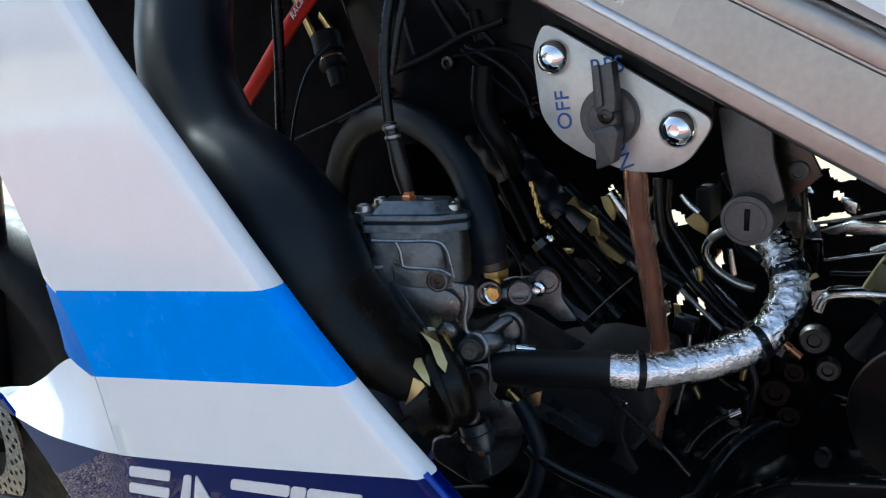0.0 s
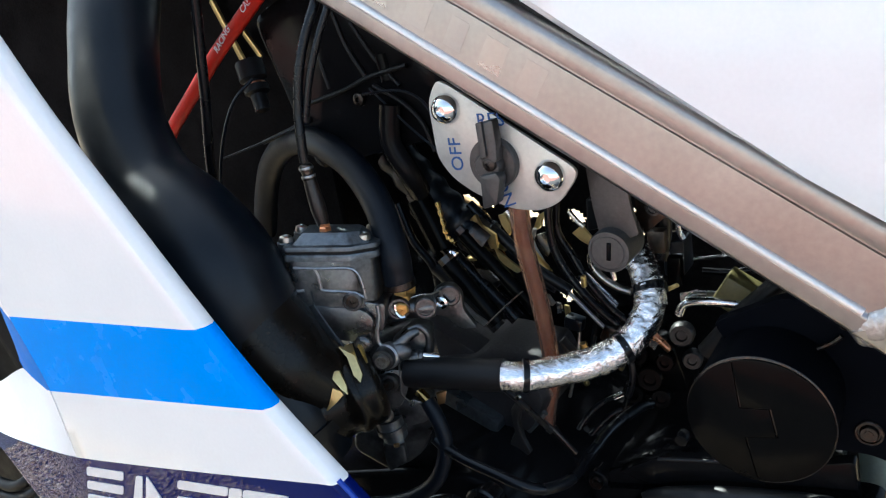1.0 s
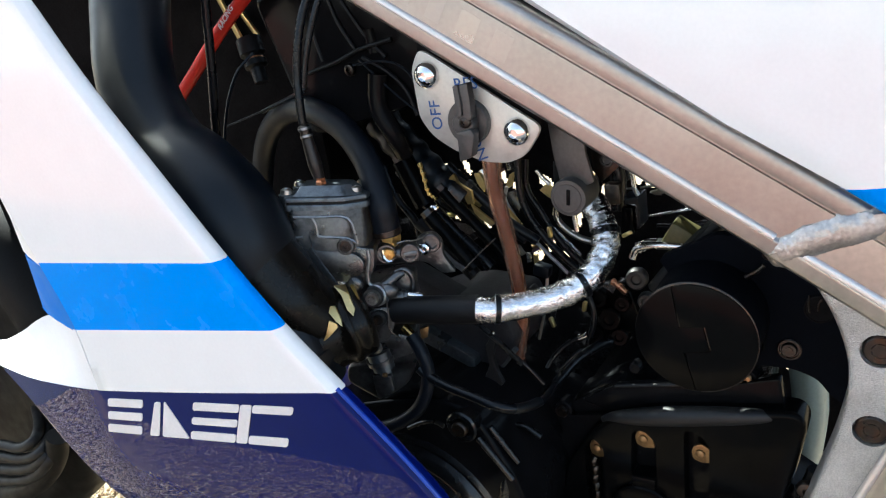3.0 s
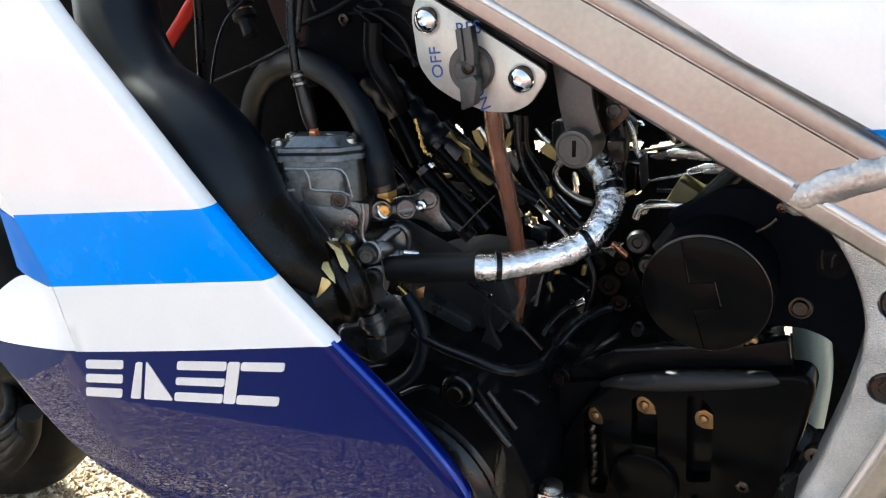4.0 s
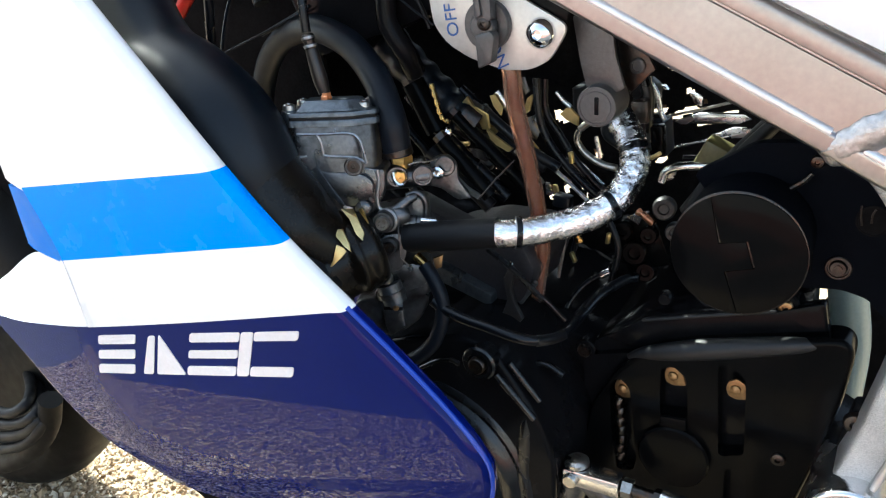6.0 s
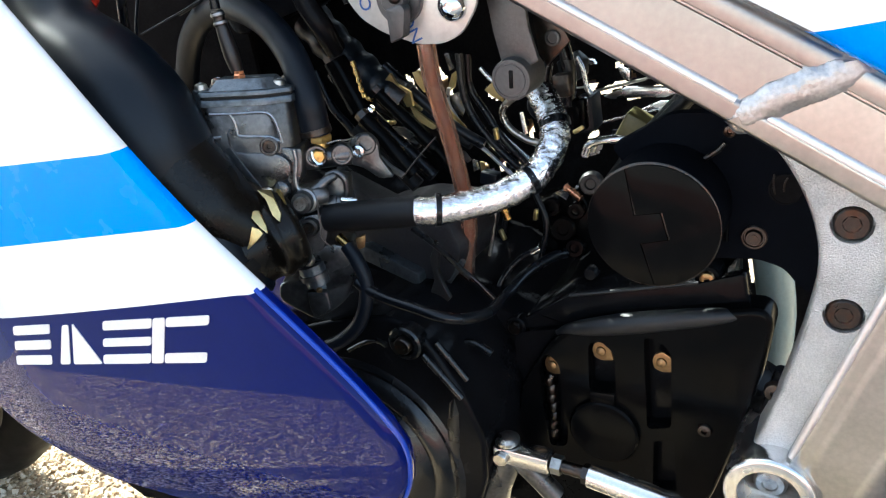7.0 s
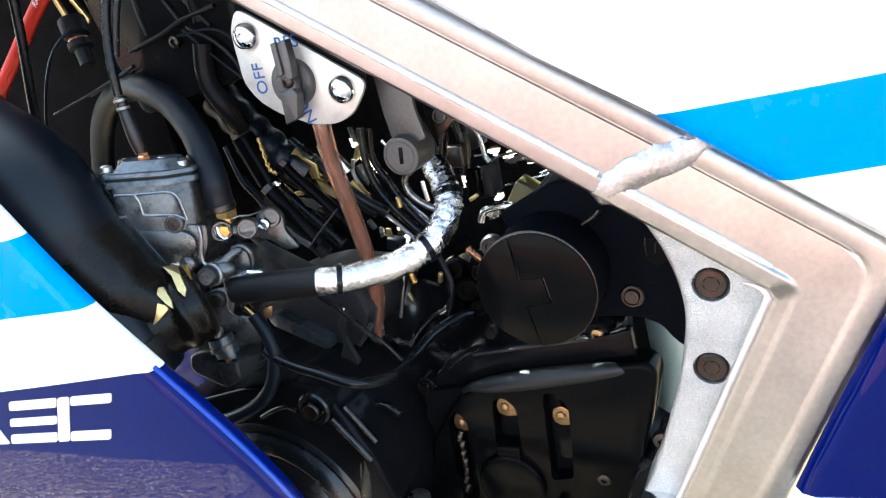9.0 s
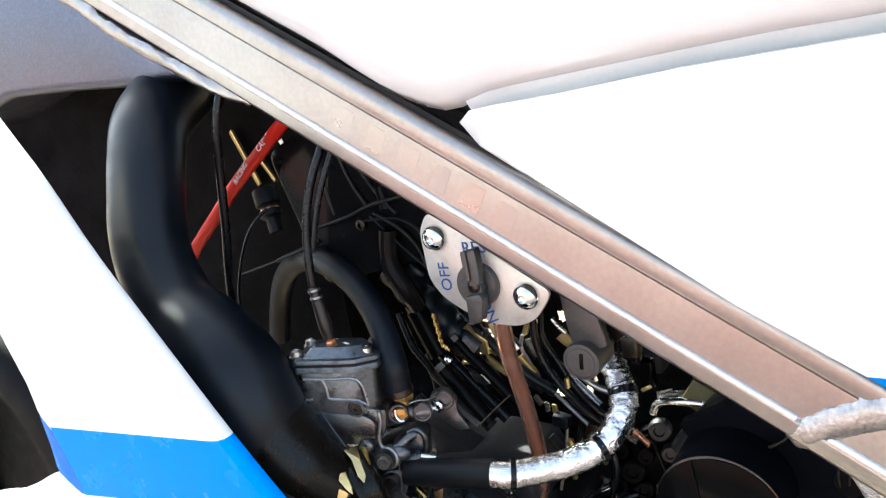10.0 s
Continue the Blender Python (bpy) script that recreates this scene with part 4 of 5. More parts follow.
vent = line("vent_hose", [(-33, 118, 688), (-32, 118, 698), (-32, 120, 714), (-46, 134, 741), (-69, 148, 764), (-98, 160, 779), (-129, 174, 785), (-167, 190, 782), (-202, 204, 768), (-229, 214, 745), (-257, 222, 704)], 10.2, HOSE, "thick grey-black rubber hose looped over the carburettor", n=20)
part("hose_clip", tube([(-33, 118, 688), (-33, 118, 692)], 10.9, 20, 1), BOLT, vent, "dark steel hose clip")
cable = thing("throttle_cable", (-66, 98, 741), "black throttle cable with a brown rubber boot", "cable")
part("cable_boot", tube([(-64, 98, 741), (-64, 98, 751), (-64, 98, 763), (-64, 98, 772)], 5, 16, 4, radii=[3.8, 5.0, 4.6, 4.0]), material("brown_rubber_boot", (0.010, 0.007, 0.006), 0.35, vary=0.2), cable, "brown-black rubber boot")
part("ferrule", lathe([(4.0, 0), (4.4, 0.6), (4.4, 3), (3.8, 3.6), (3.8, 5.5), (4.3, 6), (4.3, 9), (3.2, 10)], (-64, 98, 771), (0.00, 0.00, 1.00), 18), BOLT, cable, "crimped dark ferrule")
for k in (1.2, 6.6):
    part("crimp_band", lathe([(4.5, k), (4.7, k + 0.4), (4.7, k + 1.4), (4.5, k + 1.8)], (-64, 98, 771), (0.00, 0.00, 1.00), 18), RUBBED, cable, "bright crimped band")
part("cable_sheath", tube([(-64, 98, 782), (-62, 99, 797), (-60, 102, 814), (-54, 106, 836), (-47, 112, 855), (-39, 120, 872), (-34, 135, 893)], 3.1, 12, 6), CABLE, cable)
line("oil_cable", [(-59, 104, 806), (-49, 108, 831), (-39, 114, 852), (-29, 122, 871), (-21, 132, 887)], 2.4, CABLE, "thin black oil pump cable", "cable")
line("clutch_cable", [(-186, 122, 760), (-176, 121, 792), (-159, 120, 834), (-144, 120, 878), (-128, 121, 919), (-110, 140, 965)], 3.6, CABLE, "black clutch cable beside the intake duct", "cable")
line("earth_wire", [(-190, 132, 755), (-182, 131, 778), (-167, 134, 807), (-152, 139, 827), (-140, 150, 838)], 1.2, HOSE, "thin grey earth wire", "wire", 8)
red = line("plug_lead", [(-285, 176, 806), (-265, 171, 817), (-222, 167, 840), (-179, 165, 864), (-140, 162, 882), (-106, 160, 898), (-60, 175, 925)], 5.6, RED, "red silicone spark plug lead with white print", "ignition lead", 18)
lettering("print", "RACING", 7.0, (-166, 158.2, 870), (0, -31, -4), PRINT_WHITE, red)
lettering("print", "CABLE", 7.0, (-127, 154.9, 888.5), (0, -26, -3), PRINT_WHITE, red)

tube_path = [(50, 150, 742), (51, 146, 724), (46, 151, 701), (39, 165, 661), (31, 178, 622), (24, 185, 589), (8, 190, 549), (1, 195, 515)]
fuel = thing("fuel_line", tube_path[0], "amber-brown clear plastic fuel line from the tap", "fuel line")
part("fuel_line_body", tube(tube_path, 6.2, 18, 7), FUEL, fuel)
part("fuel_core", tube(tube_path, 2.6, 12, 7), material("brown_fuel", (0.22, 0.085, 0.045), 0.2, vary=0.1), fuel)

foil_path = [(31, 112, 628), (44, 118, 625), (60, 130, 623), (79, 142, 623), (97, 155, 628), (107, 168, 639), (110, 178, 651), (105, 188, 664), (98, 196, 676)]
foil_hose = thing("foil_hose", (-26, 105, 632), "rubber coolant hose wrapped in crinkled silver foil", "hose")
rngf = random.Random(5)
fj = [[rngf.uniform(-1, 1) for _ in range(26)] for _ in range(200)]
part("foil_wrap", tube(foil_path, 9.6, 26, 14, ripple=lambda i, a: 1 + 0.06 * fj[i % 200][int(a / 6.2832 * 26) % 26] * (0.2 + min(i / 60, 1.2)) + 0.03 * math.sin(i * 0.55 + 2 * a) * min(i / 50, 1)), FOIL, foil_hose, "crinkled silver foil wrap", sharp=60)
part("rubber_end", tube([(-34, 104, 633), (-20, 106, 631.5), (-4, 108, 630.5), (14, 110, 629.5), (33, 113, 628)], 10.4, 22, 5), RUBBER, foil_hose, "matt black rubber end")
for a, b, r in (((43, 117, 626), (46, 119, 625), 10.9), ((94, 153, 627), (97, 156, 628), 10.8), ((110, 180, 653), (109, 183, 657), 10.6)):
    part("cable_tie", tube([a, b], r, 22, 1), CABLE, foil_hose, "black cable tie")

line("drain_hose", [(-26, 104, 612), (-20, 102, 600), (-17, 100, 584), (-21, 96, 568), (-30, 92, 555), (-45, 88, 546), (-63, 84, 541), (-83, 82, 538)], 5.2, HOSE, "black overflow hose curving down from the carburettor", n=16)
line("breather_hose", [(-23, 98, 587), (-17, 98, 581), (-1, 97, 573), (18, 97, 566), (37, 98, 558), (48, 106, 552), (53, 130, 544), (53, 160, 542), (59, 190, 546), (67, 222, 544), (72, 234, 541)], 3.8, CABLE, "thin glossy black breather hose", n=12)
for i, pts in enumerate(([(10, 232, 684), (6, 232, 673), (11, 230, 661), (18, 228, 647), (34, 226, 629), (51, 226, 607), (59, 228, 597)],
                         [(29, 226, 708), (26, 224, 684), (27, 224, 666), (36, 224, 644), (49, 226, 623), (61, 228, 608)],
                         [(34, 230, 706), (29, 230, 682), (36, 230, 663), (45, 230, 640), (57, 232, 619), (66, 234, 608)])):
    line("wiring_lead", pts, (1.6, 3.2, 2.8)[i], (RUBBED, CABLE, CABLE)[i], "black glossy wiring lead behind the fuel line", "wire", 10, "wiring leads")
for pts in ([(49, 238, 545), (33, 234, 539), (19, 226, 528), (8, 215, 511)], [(71, 240, 540), (59, 236, 537), (41, 230, 532), (22, 220, 516), (9, 212, 502)]):
    w = line("pump_lead", pts, 2.4, CABLE, "black lead with a crimped steel end", "wire", 10, "pump leads")
    d = (V(pts[0]) - V(pts[1])).normalized()
    part("crimp", tube([V(pts[0]) - d * 7, V(pts[0]) + d * 3], 3.1, 12, 1), CHROME, w, "bright crimped sleeve")

# ---- fuel tap ----
tap = thing("fuel_tap", (48, 140, 730), "silver fuel tap plate with a dark lever and blue print", "fuel tap")
tap_plate = part("plate", prism(fillet([(12, 800), (21, 812), (28, 808.5), (99, 748), (97, 742), (84, 729), (70, 725.5), (52, 728.5), (30, 740), (16, 752), (9, 766)], 6), 136, 138.6, bevel=0.5), TAPPLATE, tap, "brushed silver plate")
part("hanger", prism([(14, 803), (22, 825), (102, 760), (95, 742), (50, 760)], 141, 147, bevel=0.6), ENGINE, tap, "black hanger bracket")
part("valve_body", lathe([(15, 0), (15, 40), (12, 42)], (49, 141, 758), (0, 1, 0), 28), KNOB, tap)
for x, z in ((24, 794), (82, 746)):
    dome = lathe([(9.4, -2), (9.6, 0), (9.2, 2.4), (7.9, 4.6), (5.4, 6.4), (3.0, 7.0), (2.7, 4.6), (0, 4.4)], (x, 136, z), n=32)
    part("dome_bolt", dome, CHROME, tap, "chromed dome-headed bolt")
part("dial", lathe([(15.6, 0), (15.6, 4), (14.6, 5.2), (9, 5.2), (8.4, 4.2)], (49, 136, 758), n=40), KNOB, tap, "grey round dial")
part("lever_hub", lathe([(8.6, 0), (8.6, 5), (7.6, 6.4), (5, 6.6)], (49, 131, 758), n=32), KNOB, tap, "dark round lever hub")
part("lever", prism(fillet([(50, 784), (61, 785), (60, 771), (58, 761), (51, 760), (47, 764)], 1.2), 122, 129, bevel=0.8), KNOB, tap, "dark two-armed lever")
part("lever_cheek", prism(fillet([(51, 785), (55, 785), (53, 765), (49, 764)], 0.8), 120, 122.5, bevel=0.5), KNOB, tap)
part("lever_foot", prism(fillet([(45, 754), (56, 755), (58, 751), (52, 736), (42, 734)], 1.4), 121, 129, bevel=0.9), KNOB, tap, "dark stub of the lever")
pan_screw("hub_screw", (52, 124, 760), 4.4, tap, BOLT, h=2.4)
lettering("print", "RES", 12, (52, 135.6, 783), (0, 4, 0), PRINT_BLUE, tap_plate)
lettering("print", "OFF", 12, (23.5, 135.6, 766), (0, -84, 0), PRINT_BLUE, tap_plate)
lettering("print", "ON", 12, (50, 135.6, 739), (0, 78, 0), PRINT_BLUE, tap_plate)

# ---- lock ----
lock = thing("helmet_lock", (104, 146, 690), "round steel helmet lock on a dark bracket", "lock")
barrel = part("lock_barrel", lathe([(13, -24), (13, 0), (12.4, 1.4), (10.8, 1.5), (10.6, 0.9), (9.5, 0.9), (9.3, 1.4), (0, 1.5)], (104.5, 144, 695), n=36), KNOB, lock, "worn grey lock face")
part("key_slot", block((105, 142.9, 695.5), (2.6, 2.4, 11), (0, 12, 0), 0.4), ENGINE, barrel, "dark key slot")
part("bracket", prism(fillet([(98, 751), (122, 746), (120, 722), (122, 702), (111, 699), (98, 701), (97, 723)], 2), 150, 153, bevel=0.6), KNOB, lock, "dark steel bracket strip")

# ---- engine ----
engine = thing("engine", (60, 200, 340), "black painted two-stroke engine cases", "engine")
part("crankcase", prism([(-140, 575), (-60, 552), (20, 520), (48, 509), (81, 525), (139, 530), (183, 531), (189, 535), (205, 539), (201, 513), (199, 500), (203, 456), (226, 436), (225, 400), (150, 330), (-150, 330)], 189, 228, bevel=3), ENGINE, engine)
part("crankcase_back", prism([(-140, 572), (-60, 549), (20, 517), (48, 506), (81, 522), (150, 527), (150, 335), (-150, 335)], 229, 340), ENGINE, engine)
part("case_flange", prism(fillet([(-150, 540), (-70, 553), (-14, 556), (8, 548), (17, 530), (32, 492), (38, 455), (30, 420), (8, 380), (-150, 350)], 8), 104, 195, bevel=4, seg=3), ENGINE, engine)
part("magneto_cover", lathe([(92, -12), (92, -4), (88, 1), (84, 3.5), (80, 2), (77, 5), (73, 9), (69, 9.5), (66, 8.5), (60, 14), (40, 21), (15, 24), (0, 24)], (-74, 105, 436), n=64), DOME, engine, "domed ribbed cover")
part("cover_lug", lathe([(13, -10), (13, 1), (11.6, 2.4), (8.4, 2.5), (8, 0.5), (0, 0.4)], (0, 100, 537), n=28), DOME, engine)
socket_bolt("cover_bolt", (0, 99, 537), 6.4, engine, BOLT, h=5)
for a, b in (((10, 102, 527), (30, 104, 491)), ((19, 108, 533), (33, 112, 501))):
    part("case_rib", tube([a, b], 2.6, 10, 1), DOME, engine)
part("cylinder_block", prism([(-240, 560), (-130, 556), (-60, 545), (-90, 590), (-150, 640), (-240, 650)], 235, 330, bevel=6), ENGINE, engine)
part("cylinder_head", prism(fillet([(-130, 760), (-20, 770), (20, 800), (10, 850), (-60, 900), (-150, 880)], 12), 176, 215, bevel=5), ENGINE, engine)
for pts in ([(-116, 174, 811), (-80, 173, 815), (-56, 173, 820), (-23, 173, 822)], [(-74, 176, 867), (-69, 175, 843), (-59, 174, 821)], [(-93, 178, 867), (-97, 177, 841), (-95, 176, 818)],
            [(-61, 176, 858), (-48, 175, 831), (-33, 174, 810)], [(-53, 172, 814), (-34, 172, 800), (-21, 172, 783), (-17, 172, 763)], [(-176, 176, 789), (-139, 176, 796), (-120, 176, 800)]):
    part("head_rib", tube(pts, 1.7, 8, 3), RUBBER, engine)
pan_screw("head_screw", (-67, 172, 807), 5, engine, BOLT)
part("head_box", prism(fillet([(-89, 872), (-62, 864), (-60, 824), (-91, 818), (-97, 841)], 3), 180, 196, bevel=2), ENGINE, engine)
part("head_stub", tube([(-44, 178, 833), (-44, 178, 815)], 5.5, 14, 1), ENGINE, engine)
for pts, r in (([(-54, 168, 813), (-28, 164, 785), (-6, 160, 765)], 0.8), ([(-61, 168, 810), (-30, 166, 808), (-12, 164, 799), (-3, 162, 784)], 1.0), ([(-221, 172, 783), (-171, 172, 790), (-119, 172, 798)], 0.8)):
    part("thin_wire", tube(pts, r, 6, 4), HOSE, engine)
part("water_pipe", tube([(-40, 168, 800), (-46, 166, 775), (-40, 168, 752), (-44, 180, 735)], 8, 16, 5), ENGINE, engine)
plug = lathe([(11, 0), (11, 14), (8, 16), (8, 19), (10, 20), (10, 25), (6.5, 27), (6, 40)], (-184, 194, 850), (0.25, -0.25, -1), 18)
part("plug_cap", plug, RUBBER, engine, "black spark plug cap")
part("plug_ring", lathe([(8.6, 0), (8.8, 1), (8.8, 3), (8.4, 4)], (-180, 190, 833), (0.25, -0.25, -1), 18), COPPER, engine, "copper plug ring")
# reed block studs and rods behind the carburettor
for a, b, r in (((-29, 170, 684), (-1, 172, 637), 6.4), ((-59, 196, 726), (-48, 196, 686), 9.5), ((-31, 200, 695), (3, 202, 646), 6.0), ((-14, 206, 670), (9, 208, 629), 5.0)):
    d = (V(b) - V(a)).normalized()
    part("reed_rod", tube([a, b], r, 16, 1), SATIN, engine)
    part("rod_end", tube([V(a) - d * 5, V(a) + d * 3], r * 0.8, 6, 1), BOLT, engine)
part("rod_clip", tube([(29, 164, 663), (11, 164, 651), (-8, 164, 637)], 0.5, 6, 2), BOLT, engine)
part("rubbed_edge", prism([(-24, 657), (-20, 655), (-14, 647), (-5, 640), (-8, 637), (-18, 645)], 164, 166, bevel=0.3), RUBBED, engine)
part("braid", tube([(-39, 190, 723), (-37, 188, 710), (-35, 186, 698), (-28, 184, 693)], 1.7, 8, 6, ripple=lambda i, a: 1 + 0.3 * math.sin(i * 2.1)), BRASS, engine)
part("bright_nut", lathe([(3.4, 0), (3.4, 3), (2, 4.4), (0, 4.6)], (-30, 182, 686), n=12), CHROME, engine)
part("manifold", prism(fillet([(-98, 595), (-62, 605), (-25, 608), (16, 599), (22, 576), (7, 551), (-25, 554), (-69, 583)], 5), 168, 240, bevel=1.5), CHARCOAL, engine)
# lighter alloy carries the skylight on this edge
part("manifold_bar", prism(fillet([(-66, 588), (-54, 589), (-14, 563), (-15, 555), (-21, 555), (-63, 579)], 2), 158, 170, bevel=1.6), CAP, engine, "casting edge in lighter alloy for its skylit top")
part("tab", prism(fillet([(5, 579), (13, 589), (16, 586), (9, 570), (10, 556), (13, 546), (5, 540), (-5, 541), (-5, 548), (4, 562)], 1.5), 150, 154, bevel=0.8), DARKSTEEL, engine)
pan_screw("tab_screw", (2, 149, 545), 4.4, engine, RUBBED)
part("stay_rod", tube([(1, 146, 605), (16, 152, 583), (26, 162, 557)], 2.2, 8, 3), CABLE, engine)
part("stay_strip", tube([(20, 170, 567), (3, 170, 551)], 2.2, 8, 1), CAP, engine)
part("rod_spot", lathe([(2.2, 0), (1.8, 1.6), (0, 2.2)], (15, 149, 591), n=12), CHROME, engine)
part("lug_fin", tube([(-55, 104, 529), (-40, 104, 535), (-27, 104, 537), (-19, 103, 534)], 2.0, 10, 4), DOME, engine)
part("case_web", tube([(23, 112, 491), (15, 110, 464), (-4, 110, 401)], 8, 14, 3), DOME, engine)
part("case_fin", tube([(21, 140, 515), (30, 140, 514), (41, 140, 506)], 2.6, 10, 4), DOME, engine)
# gear shift side cover
slots = [fillet([(62, 486), (70, 490), (77, 481), (71, 420), (66, 408), (53, 408), (55, 440)], 4),
         fillet([(103, 498), (113, 500), (121, 490), (116, 458), (96, 459)], 4),
         fillet([(144, 502), (154, 502), (161, 490), (151, 430), (133, 428)], 4),
         fillet([(136, 418), (151, 419), (145, 374), (127, 372)], 3)]
out = fillet([(94, 512), (129, 518), (185, 520.5), (224, 522), (230, 512), (218, 475), (196, 425), (170, 372), (150, 345), (0, 350), (4, 380), (24, 421), (42, 464), (68, 495)], 9)
part("sprocket_cover", prism(out, 168, 190, holes=slots, bevel=4, seg=4), SATIN, engine, "satin black slotted cover")
part("top_bead", tube([(79, 174, 504), (91, 172, 508), (110, 171, 510), (134, 171, 512), (161, 171, 514), (190, 171, 516), (222, 174, 516)], 6, 24, 5, radii=[2, 4.5, 6.6, 7.6, 7.2, 6, 3]), BEAD, engine, "glossy rounded edge")
part("step_bead", tube([(92, 181, 530), (123, 181, 532), (154, 181, 534), (184, 181, 536)], 1.3, 10, 3), BEAD, engine, "glossy narrow edge")
part("cover_back", prism([(40, 500), (225, 512), (170, 360), (10, 360)], 182, 189), ENGINE, engine)
part("cover_disc", lathe([(26, -2), (26, 4), (24.6, 5.6), (22, 6), (0, 6.2)], (101, 168, 426), n=48), SATIN, engine, "round raised disc")
part("disc_bridge", block((106, 166, 455), (19, 5, 10), (0, 8, 0), 1.5), SATIN, engine)
for x, z, a in ((70, 478, 0), (110, 490, 0), (152, 481, 0)):
    clip = part("clip", prism(fillet([(x - 6.5, z + 1), (x - 4, z + 6), (x + 2, z + 8), (x + 7, z + 4), (x + 8, z - 8), (x - 1, z - 8), (x - 6, z - 5)], 1.6), 172, 174, bevel=0.4), CLIP, engine, "brass-coloured retaining clip")
    part("clip_rivet", lathe([(3.6, 0), (3.4, 1.6), (1.5, 2.6), (0, 2.7)], (x, 172, z), n=16), CLIP, clip)
rng = random.Random(3)
for i in range(7):
    part("chain_link", tube([(64 - i * 1.2, 178, 466 - i * 8), (63 - i * 1.2 + rng.uniform(-2, 2), 176, 462 - i * 8), (62.5 - i * 1.2, 178, 459 - i * 8)], 4.2, 10, 3), BOLT, engine)
for x, z in ((174, 430), (189, 537)):
    part("screw_lug", lathe([(9, -14), (9, 0), (7.8, 1.4), (6, 1.5)], (x, 170 if z < 500 else 187, z), n=24), ENGINE, engine)
    pan_screw("cover_screw", (x, 169 if z < 500 else 186, z), 5.2, engine, BOLT if z < 500 else CLIP)
part("case_boss", lathe([(8, -12), (8, 0), (7, 1)], (41, 184, 504), n=24), ENGINE, engine)
socket_bolt("case_screw", (41, 183.5, 504), 5.4, engine, BOLT, h=4)
part("top_step", prism(fillet([(60, 516), (95, 532), (139, 534.5), (183, 535.5), (214, 541), (214, 512), (80, 508)], 4), 181, 190, bevel=1.6), ENGINE, engine)
part("small_stud", lathe([(5, 0), (5, 6), (4, 8), (0, 8.4)], (110, 190, 545), n=16), ENGINE, engine)

# round generator-side housing with a two-piece lid
housing = thing("round_housing", (178, 150, 560), "round black two-piece lid on a drum housing", "housing")
part("drum", lathe([(37.8, 0), (37.8, 62), (33, 70)], (179, 125.5, 600), (0, 1, 0), 64), SLEEVE, housing)
seam = [(169, 637), (170.5, 608), (186, 608), (187.5, 591), (171, 590), (173, 563)]
a0 = math.degrees(math.atan2(36.8, -9))
a1 = math.degrees(math.atan2(-37, -5))
left_arc = [(179 + 38.4 * math.cos(radians(a)), 600 + 37.6 * math.sin(radians(a))) for a in np.linspace(a0, a1 + 360, 30)]
right_arc = [(179 + 38.4 * math.cos(radians(a)), 600 + 37.6 * math.sin(radians(a))) for a in np.linspace(a1, a0, 34)]
part("lid_half", prism(left_arc + [(x - 0.5, z) for x, z in seam[::-1]][1:-1], 123.2, 126, bevel=0.5), SATIN, housing)
part("lid_half", prism(right_arc + [(x + 0.5, z) for x, z in seam][1:-1], 123.4, 126, bevel=0.5), SATIN, housing)

part("lid_edge", lathe([(38.2, 0), (38.9, 0.5), (38.9, 1.1), (38.2, 1.6)], (179, 126.2, 600), n=72), BOLT, housing, "worn bright rim")

mount = thing("engine_mount", (226, 170, 560), "black engine mounting plate with a recessed bolt", "mount")
part("mount_plate", prism(fillet([(150, 640), (190, 655), (226, 650), (246, 632), (262, 600), (268, 560), (254, 532), (246, 540), (240, 551), (226, 558), (205, 560), (190, 560)], 5), 164, 172, bevel=1), SLEEVE, mount)
part("bolt_rim", lathe([(7.6, 0), (7.6, 1.4), (7.0, 2), (6.2, 2), (5.9, 0.8)], (226, 164, 573), n=28), BOLT, mount)
socket_bolt("mount_bolt", (226, 164, 573), 5.0, mount, BOLT, h=3)
# nearly flat disc, coloured black for the shade inside a hole
part("recess", lathe([(9.5, 0), (9.5, 0.5), (8.6, 0.8), (8.2, 0.2), (0, 0.1)], (247, 163.6, 601), n=28), VOID, mount, "black disc for the shade in a round hole")
for pts in ([(242, 163, 611), (241, 163, 605), (241, 163, 599)], [(249, 163, 608), (247, 163, 605), (246, 163, 600)]):
    part("scratch", tube(pts, 0.6, 6, 3), BOLT, mount)
part("plate_edge", tube([(206, 163, 626), (209, 163, 615), (213, 163, 604), (213, 163, 590), (210, 163, 572)], 1.2, 8, 4), SATIN, mount)
part("plate_clip", tube([(206, 160, 626), (214, 160, 630), (219, 160, 634)], 1.6, 8, 3), BOLT, mount)
pan_screw("corner_screw", (222, 163, 640), 4, mount, BOLT)

pillar = thing("frame_tube", (215, 215, 430), "pale grey-green painted frame tube", "tube")
part("tube_body", tube([(217, 262, 533), (216, 262, 506), (214, 262, 469), (203, 262, 421)], 13.5, 28, 3), TUBE_GREY, pillar)
part("lower_stay", tube([(232, 165, 480), (214, 165, 440), (206, 172, 425)], 6, 14, 3), ENGINE, pillar)
pan_screw("stay_nut", (226, 158, 470), 7, pillar, BOLT)

# ---- oil pump and wiring cluster behind the foil hose ----
pump = thing("oil_pump", (75, 245, 545), "cluster of blackened unions and brass screws", "pump")
part("pump_block", block((72, 262, 562), (44, 30, 44), (0, -10, 0), 4), SATIN, pump)
for x, y, z, r, m in ((66, 240, 578, 8, SATIN), (86, 240, 573, 7, SATIN), (73, 238, 560, 10, SATIN), (57, 240, 546, 8.5, SATIN), (78, 240, 543, 8, SATIN), (98, 250, 590, 9, DARKSTEEL), (104, 246, 572, 7, DARKSTEEL)):
    part("union_cap", lathe([(r, 0), (r, 7), (r * 0.85, 9), (r * 0.5, 9), (r * 0.4, 7), (0, 6.8)], (x, y + 4, z), (0.15, -1, 0.1), 18), m, pump)
